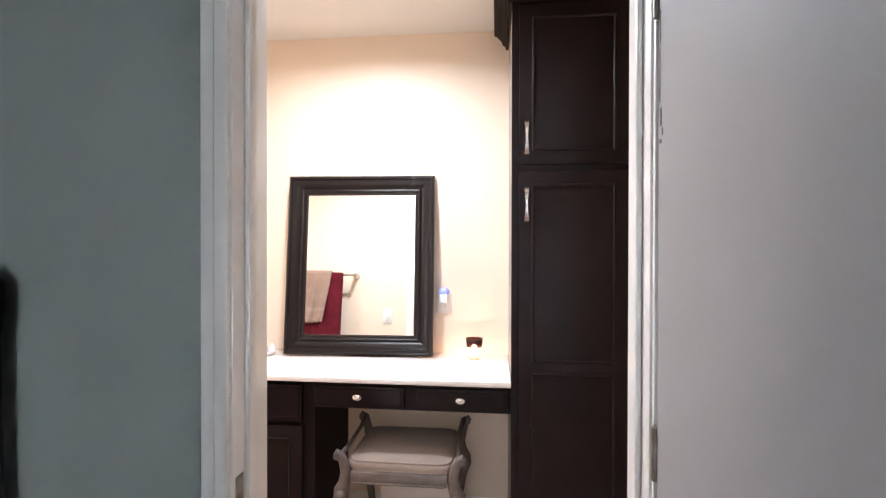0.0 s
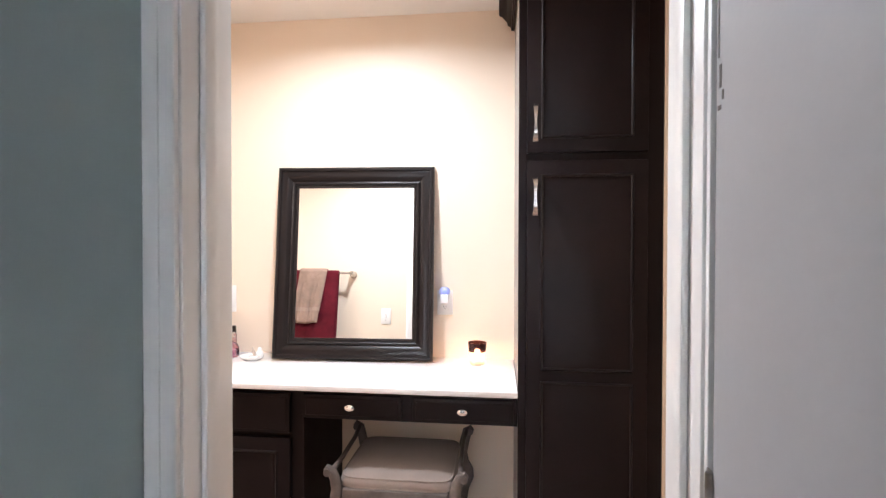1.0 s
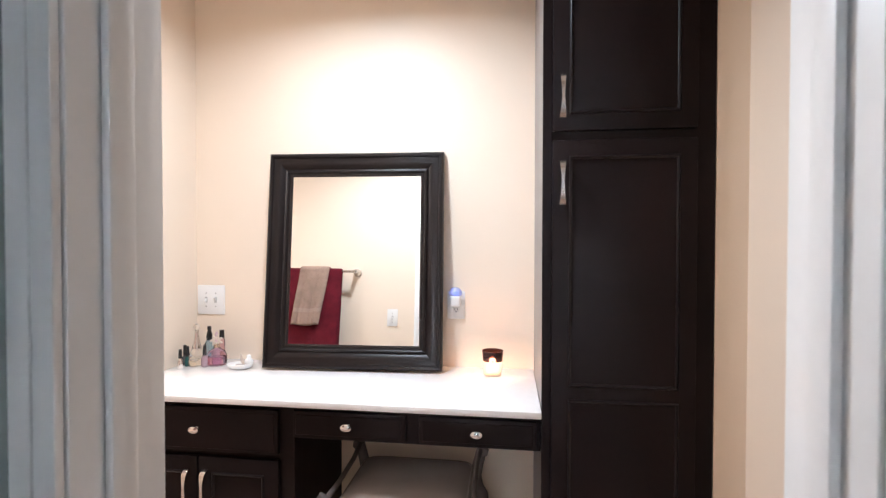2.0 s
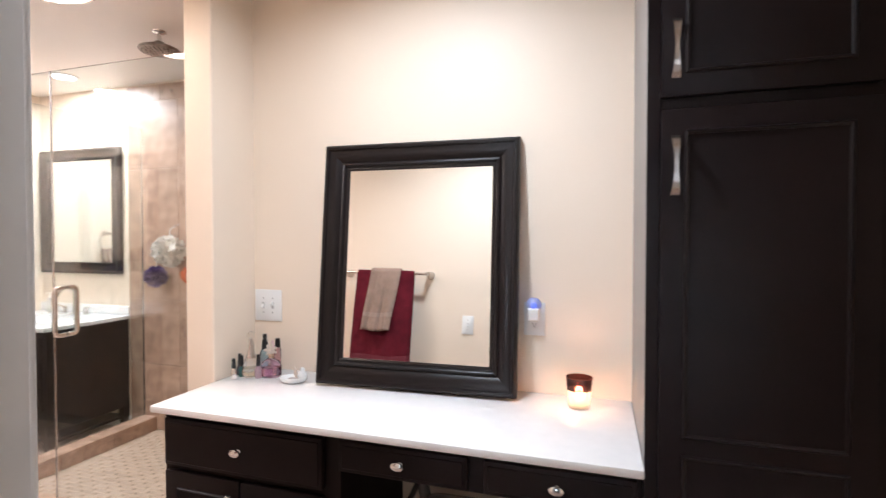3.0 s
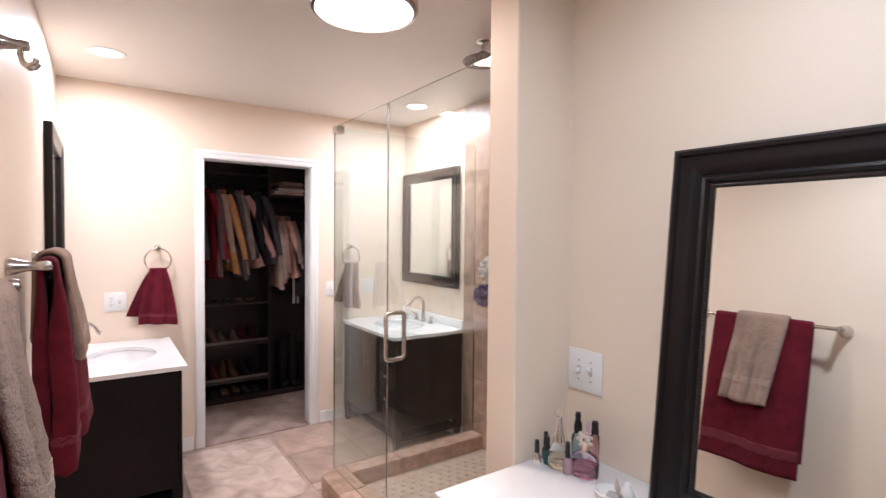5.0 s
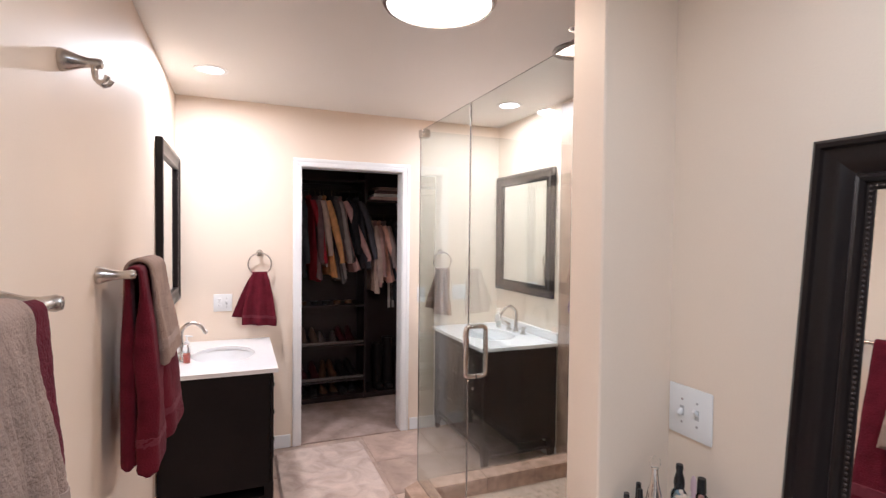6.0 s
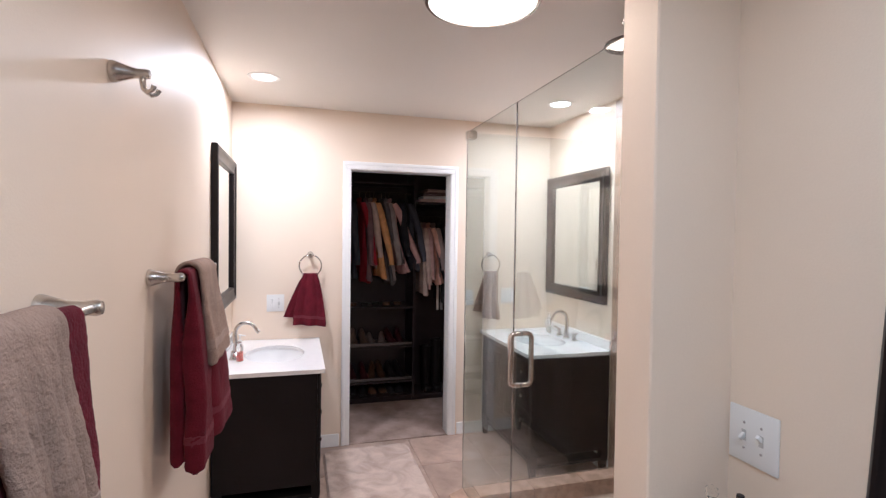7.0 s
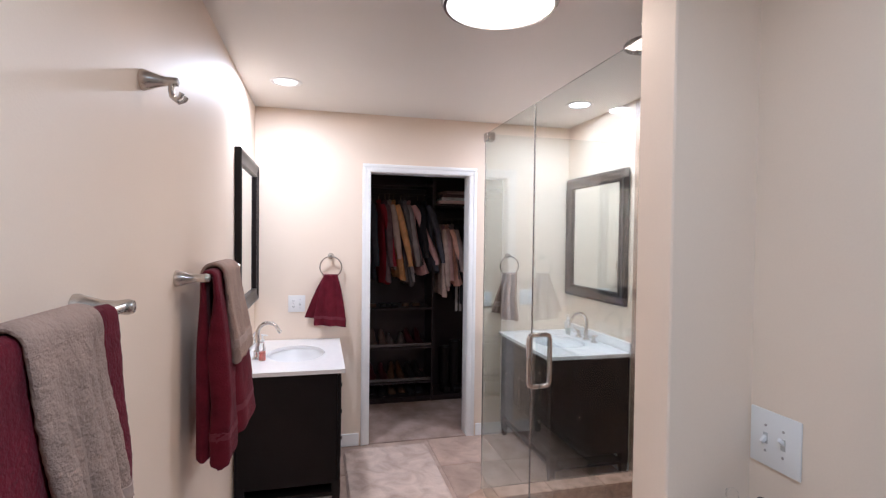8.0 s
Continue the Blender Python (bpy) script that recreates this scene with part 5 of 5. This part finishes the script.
for i, (y, h) in enumerate(((2.48, 0.62), (2.58, 0.70), (2.70, 0.55))):
    g = thing("tall_boot", PX1 - 0.12, y, 0.0605, "tall dark boot standing in the closet", "boot", "boots")
    part("shaft", lathe([(0, 0.0), (0.045, 0.0), (0.048, 0.06), (0.042, 0.12), (0.055, h * 0.55), (0.06, h * 0.7), (0.052, h * 0.7), (0, h * 0.5)], 20), BLACKWOOD, g)
    part("foot", box(-0.04, 0.115, -0.038, 0.038, 0.001, 0.06, 0.02, 3), BLACKWOOD, g)

for i, (y, z, c) in enumerate(((2.585, 1.02, (0.62, 0.58, 0.55)), (2.625, 0.98, (0.40, 0.36, 0.34)))):
    bl = thing("hanging_belt", PX1 - 0.10, y, 1.24, "pale leather belt hanging in the closet", "belt", "hanging belts")
    part("strap", box(-0.003, 0.003, -0.012, 0.012, -0.40, 0.0, 0.0015), mat("pale_leather_" + str(i), c, 0.4, vary=0.05), bl)
    part("buckle", tube([(0.0, 0.016 * math.cos(a), 0.018 + 0.020 * math.sin(a)) for a in [2 * math.pi * q / 12 for q in range(12)]], 0.0025, 6, True), NICKEL, bl)
    part("peg", tube([(0.0, 0.0, 0.036), (-0.22, 0.0, 0.036)], 0.004, 8), NICKEL, bl)

# ---- loofahs in the shower ----


def loofah(x, y, z, r, color, label, seed):
    root = thing("bath_puff", x, y, z, label, "bath sponge", "bath puffs")
    bm = bmesh.new()
    rng = random.Random(seed)
    for k in range(80):
        v = Vector((rng.gauss(0, 1), rng.gauss(0, 1), rng.gauss(0, 1))).normalized()
        side = v.orthogonal().normalized()
        up = v.cross(side)
        ph = rng.random() * 6
        a0 = []
        for i in range(11):
            t = i / 10 * math.pi * 1.6
            p = v * r * (0.62 + 0.30 * math.sin(2.5 * t + ph)) + (side * math.cos(t) + up * math.sin(t)) * r * 0.40
            a0.append((bm.verts.new(p), bm.verts.new(p * 1.0 + v * r * 0.22 + side * r * 0.05 * math.sin(5 * t))))
        for a, b in zip(a0, a0[1:]):
            bm.faces.new((a[0], b[0], b[1], a[1]))
    bmesh.ops.create_icosphere(bm, subdivisions=2, radius=r * 0.78)
    part("mesh_ruffles", bm, mat("nylon_net_" + str(seed), color, 0.7, vary=0.15, scale=60, fine=300, bump=0.4), root)
    part("cord", tube([(0, 0, r * 0.5), (0.004, 0.006, r + 0.05), (0.0, NORTH - 0.0135 - y - 0.006, r + 0.085)], 0.0025, 8), PLASTIC, root)
    pg = tube([(0, NORTH - 0.0115 - y, r + 0.075), (0, NORTH - 0.05 - y, r + 0.075), (0, NORTH - 0.055 - y, r + 0.088)], 0.005, 8)
    part("peg", pg, CHROME, root)


loofah(-2.595, 3.165, 1.285, 0.096, (0.90, 0.87, 0.82), "cream ruffled bath puff hanging on the tiled wall", 1)
loofah(-2.725, 3.18, 1.11, 0.066, (0.11, 0.06, 0.22), "purple ruffled bath puff hanging on the tiled wall", 2)
loofah(-2.43, 3.18, 1.13, 0.055, (0.80, 0.20, 0.06), "orange ruffled bath puff hanging on the tiled wall", 3)

# ---- rug ----
rug = bmesh.new()
RX0, RX1, RY0, RY1, RR = -3.86, -2.95, 1.46, 2.07, 0.07
nx, ny = 60, 44


def rug_pt(i, j):
    u, v = i / nx * 2 - 1, j / ny * 2 - 1
    x, y = u * (RX1 - RX0) / 2, v * (RY1 - RY0) / 2
    hx, hy = (RX1 - RX0) / 2 - RR, (RY1 - RY0) / 2 - RR
    dx, dy = max(abs(x) - hx, 0), max(abs(y) - hy, 0)
    d = math.hypot(dx, dy)
    m = max(dx, dy)
    if d > 1e-6:
        x = math.copysign(hx + dx * m / d, x) if dx > 0 else x
        y = math.copysign(hy + dy * m / d, y) if dy > 0 else y
    e = max(abs(u), abs(v))
    z = 0.020 * min(1, (1 - e) * 18) ** 0.5 + 0.009 * noise.noise(Vector((x * 13, y * 13, 0))) * min(1, (1 - e) * 12) + 0.003 * noise.noise(Vector((x * 60, y * 60, 3))) * min(1, (1 - e) * 12)
    return (x, y, max(z, 0.001))


rv = [[rug.verts.new(rug_pt(i, j)) for j in range(ny + 1)] for i in range(nx + 1)]
for i in range(nx):
    for j in range(ny):
        rug.faces.new((rv[i][j], rv[i + 1][j], rv[i + 1][j + 1], rv[i][j + 1]))
rug_root = thing("bath_rug", (RX0 + RX1) / 2, (RY0 + RY1) / 2, 0.0012, "plush beige bath rug with rounded corners on the tiles", "rug")
part("rug_body", rug, RUG, rug_root)

# ---- bedroom glimpsed in the mirror ----
win = thing("window_1", -0.15, -4.06, 0, "white framed bedroom window with lowered blinds", "window", "", "structure")
WX0, WX1, WZ0, WZ1 = -0.45, 0.45, 0.90, 2.02
for b in ((WX0 - 0.07, WX0, 0, 0.02, WZ0 - 0.07, WZ1 + 0.07), (WX1, WX1 + 0.07, 0, 0.02, WZ0 - 0.07, WZ1 + 0.07)):
    part("window_frame", box(*b, 0.003), WHITE, win)
for b in ((WX0, WX1, 0, 0.02, WZ1, WZ1 + 0.07), (WX0, WX1, -0.06, -0.03, 1.44, 1.49)):
    part("window_frame", box(*b, 0.003), WHITE, win)
part("window_sill", box(WX0, WX1, 0, 0.05, WZ0 - 0.04, WZ0, 0.003), WHITE, win)
for i in range(30):
    z = WZ0 + 0.025 + i * 0.0365
    s = box(WX0 + 0.01, WX1 - 0.01, -0.016, 0.016, -0.0012, 0.0012)
    s.transform(pose(0, -0.022, z, 24))
    part("slat", s, PLASTIC, win, smooth=False)
structure("sky_backdrop", box(-3.0, 3.0, -6.02, -6.0, -0.5, 4.0), glow("bright_daylight", (0.86, 0.93, 1.0), 2.6), "bright overcast daylight outside the window", "backdrop")

fan = thing("ceiling_fan", -0.30, -1.8, CEIL, "white bedroom ceiling fan with a lit globe", "ceiling fan")
part("motor", lathe([(0, -0.001), (0.06, -0.001), (0.06, -0.03), (0.02, -0.035), (0.02, -0.05), (0.09, -0.055), (0.095, -0.10), (0.05, -0.115), (0, -0.115)], 28), WHITE, fan)
part("globe", lathe([(0.05, -0.116), (0.085, -0.135), (0.09, -0.165), (0.06, -0.195), (0, -0.205)], 28), glow("fan_globe", (1.0, 0.93, 0.85), 3.0), fan, "lit frosted globe")
for k in range(5):
    bl = box(0.10, 0.56, -0.055, 0.055, -0.085, -0.079, 0.002)
    bl.transform(pose(0, 0, 0, 0, 0, 72 * k + 20))
    part("blade", bl, BLACKWOOD, fan)

# marks of wear on the entry door
WEAR = mat("scuff_mark", (0.12, 0.10, 0.09), 0.8, vary=0.2)
for i, (yy, z, h, w) in enumerate(((0.013, 1.735, 0.055, 0.003), (0.012, 1.655, 0.09, 0.0025), (0.017, 1.585, 0.030, 0.006), (0.024, 1.560, 0.012, 0.004), (0.015, 1.545, 0.006, 0.009))):
    part("scuff", box(yy - w / 2, yy + w / 2, -0.0048, -0.0042, z - h / 2, z + h / 2), WEAR, door, "dark scuff where paint has worn", False)

# ---- shower wall tiles ----


def tile_pieces(parent, material, name, placements, size, axis, thick=0.009, gap=0.0024, bevel=0.0012):
    """Square stones laid on one wall or floor as parts that share one mesh for each size."""
    meshes = {}
    for (c, s) in placements:
        key = (round(s[0], 3), round(s[1], 3))
        if key not in meshes:
            a, b = key[0] / 2 - gap / 2, key[1] / 2 - gap / 2
            bm = box(-a, a, 0, thick, -b, b, bevel) if axis == "y" else (box(0, thick, -a, a, -b, b, bevel) if axis == "x" else box(-a, a, -b, b, 0, thick, bevel))
            meshes[key] = finish(bm, name, material)
        ob = new(name, meshes[key])
        ob.parent = parent
        ob.location = c


def span(a, b, step):
    out, p = [], a
    while p < b - 1e-4:
        q = min(p + step, b)
        if b - q < 0.05:
            q = b
        out.append((p, q))
        p = q
    return out


stile = thing("shower_wall_tiles", 0, 0, 0, "brown travertine tiles on the shower walls", "tiles", "", "structure")
part("bedding", join(box(-3.055, STUBX0 - 0.0005, NORTH - 0.004, NORTH - 0.0005, 0.002, 2.44), box(STUBX0 - 0.004, STUBX0 - 0.0005, STUBY + 0.02, NORTH - 0.005, 0.002, 2.44)), TRAVGROUT, stile, smooth=False)
T = 0.457
rowsz = span(0.03, 2.33, T)
tile_pieces(stile, TRAV, "tile", [(((a + b) / 2, NORTH - 0.0135, (c + d) / 2), (b - a, d - c)) for c, d in rowsz for a, b in span(-3.055, STUBX0 - 0.015, T)], T, "y")
tile_pieces(stile, TRAV, "tile", [((STUBX0 - 0.0135, (a + b) / 2, (c + d) / 2), (b - a, d - c)) for c, d in rowsz for a, b in span(STUBY + 0.02, NORTH - 0.015, T)], T, "x")
tile_pieces(stile, TRAVCURB, "border_tile", [(((a + b) / 2, NORTH - 0.0135, 2.385), (b - a, 0.11)) for a, b in span(-3.055, STUBX0 - 0.015, 0.305)], 0.3, "y")
tile_pieces(stile, TRAVCURB, "border_tile", [((STUBX0 - 0.0135, (a + b) / 2, 2.385), (b - a, 0.11)) for a, b in span(STUBY + 0.02, NORTH - 0.015, 0.305)], 0.3, "x")
dm = finish(box(-0.012, 0.012, 0, 0.004, -0.012, 0.012, 0.001), "diamond_inset", MOSAICDOT)
for i in range(18):
    o = new("diamond_inset", dm)
    o.parent = stile
    o.matrix_basis = pose(-3.00 + i * 0.088, NORTH - 0.0165, 2.385, 0, 45, 0)

# ---- shower floor mosaic ----
sfl = thing("shower_floor", 0, 0, 0, "cream stone mosaic shower floor with brown dots", "floor", "", "structure")
part("bed", box(-2.824, STUBX0 - 0.014, 2.269, NORTH - 0.014, 0.002, 0.0232), PALEGROUT, sfl, smooth=False)
P = 0.066
long_m = finish(box(-0.0395, 0.0395, -0.0150, 0.0150, 0, 0.005, 0.001), "mosaic_stone", MOSAIC)
dot_m = finish(box(-0.0075, 0.0075, -0.0075, 0.0075, 0, 0.005, 0.001), "mosaic_dot", MOSAICDOT)
rest, restdot, count, dots = bmesh.new(), bmesh.new(), 0, 0
spots = []
iy = 0
while 2.30 + iy * P / 2 < NORTH - 0.04:
    ix = 0
    while -2.765 + ix * 0.1 < STUBX0 - 0.07:
        spots.append((2.30 + iy * P / 2, -2.765 + ix * 0.1 + (0.05 if iy % 2 else 0)))
        ix += 1
    iy += 1
for y, x in spots:
    if x > STUBX0 - 0.075:
        continue
    for nm, me, dx, tgt in (("mosaic_stone", long_m, 0.0, rest), ("mosaic_dot", dot_m, 0.050, restdot)):
        if nm == "mosaic_dot" and x + dx > STUBX0 - 0.04:
            continue
        if count < 300 and nm == "mosaic_stone" or nm == "mosaic_dot" and dots < 300:
            o = new(nm, me)
            o.parent = sfl
            o.location = (x + dx, y, 0.0195)
            count, dots = (count + 1, dots) if nm == "mosaic_stone" else (count, dots + 1)
        else:
            tmp = box(x + dx - (0.0395 if dx == 0 else 0.0075), x + dx + (0.0395 if dx == 0 else 0.0075), y - (0.015 if dx == 0 else 0.0075), y + (0.015 if dx == 0 else 0.0075), 0.0195, 0.0245)
            join(tgt, tmp)
if len(rest.verts):
    tagged(part("mosaic_stones", rest, MOSAIC, sfl, "", False), kind="stuff")
if len(restdot.verts):
    tagged(part("mosaic_dots", restdot, MOSAICDOT, sfl, "", False), kind="stuff")
sd = lathe([(0, 0.030), (0.05, 0.030), (0.054, 0.026), (0.054, 0.021)], 24)
part("drain_cover", sd, CHROME, sfl).location = (-2.1, 2.75, 0)

# ---- bathroom floor tiles ----
fl = bpy.data.objects["floor"]
FT = 0.457
pl = []
for a, b in span(FAR + 0.001, RIGHT - 0.001, FT):
    for c, d in span(ENTRY1 - 0.08, 2.098, FT):
        pl.append((((a + b) / 2, (c + d) / 2, -0.0085), (b - a, d - c)))
for a, b in span(FAR + 0.001, -2.947, FT):
    for c, d in span(2.10, NORTH - 0.001, FT):
        pl.append((((a + b) / 2, (c + d) / 2, -0.0085), (b - a, d - c)))
for a, b in span(STUBX1 + 0.001, RIGHT - 0.001, FT):
    pl.append((((a + b) / 2, 2.21, -0.0085), (b - a, 0.218)))
tile_pieces(fl, FLOORTILE, "floor_tile", pl, FT, "z", 0.0085, 0.004, 0.0015)
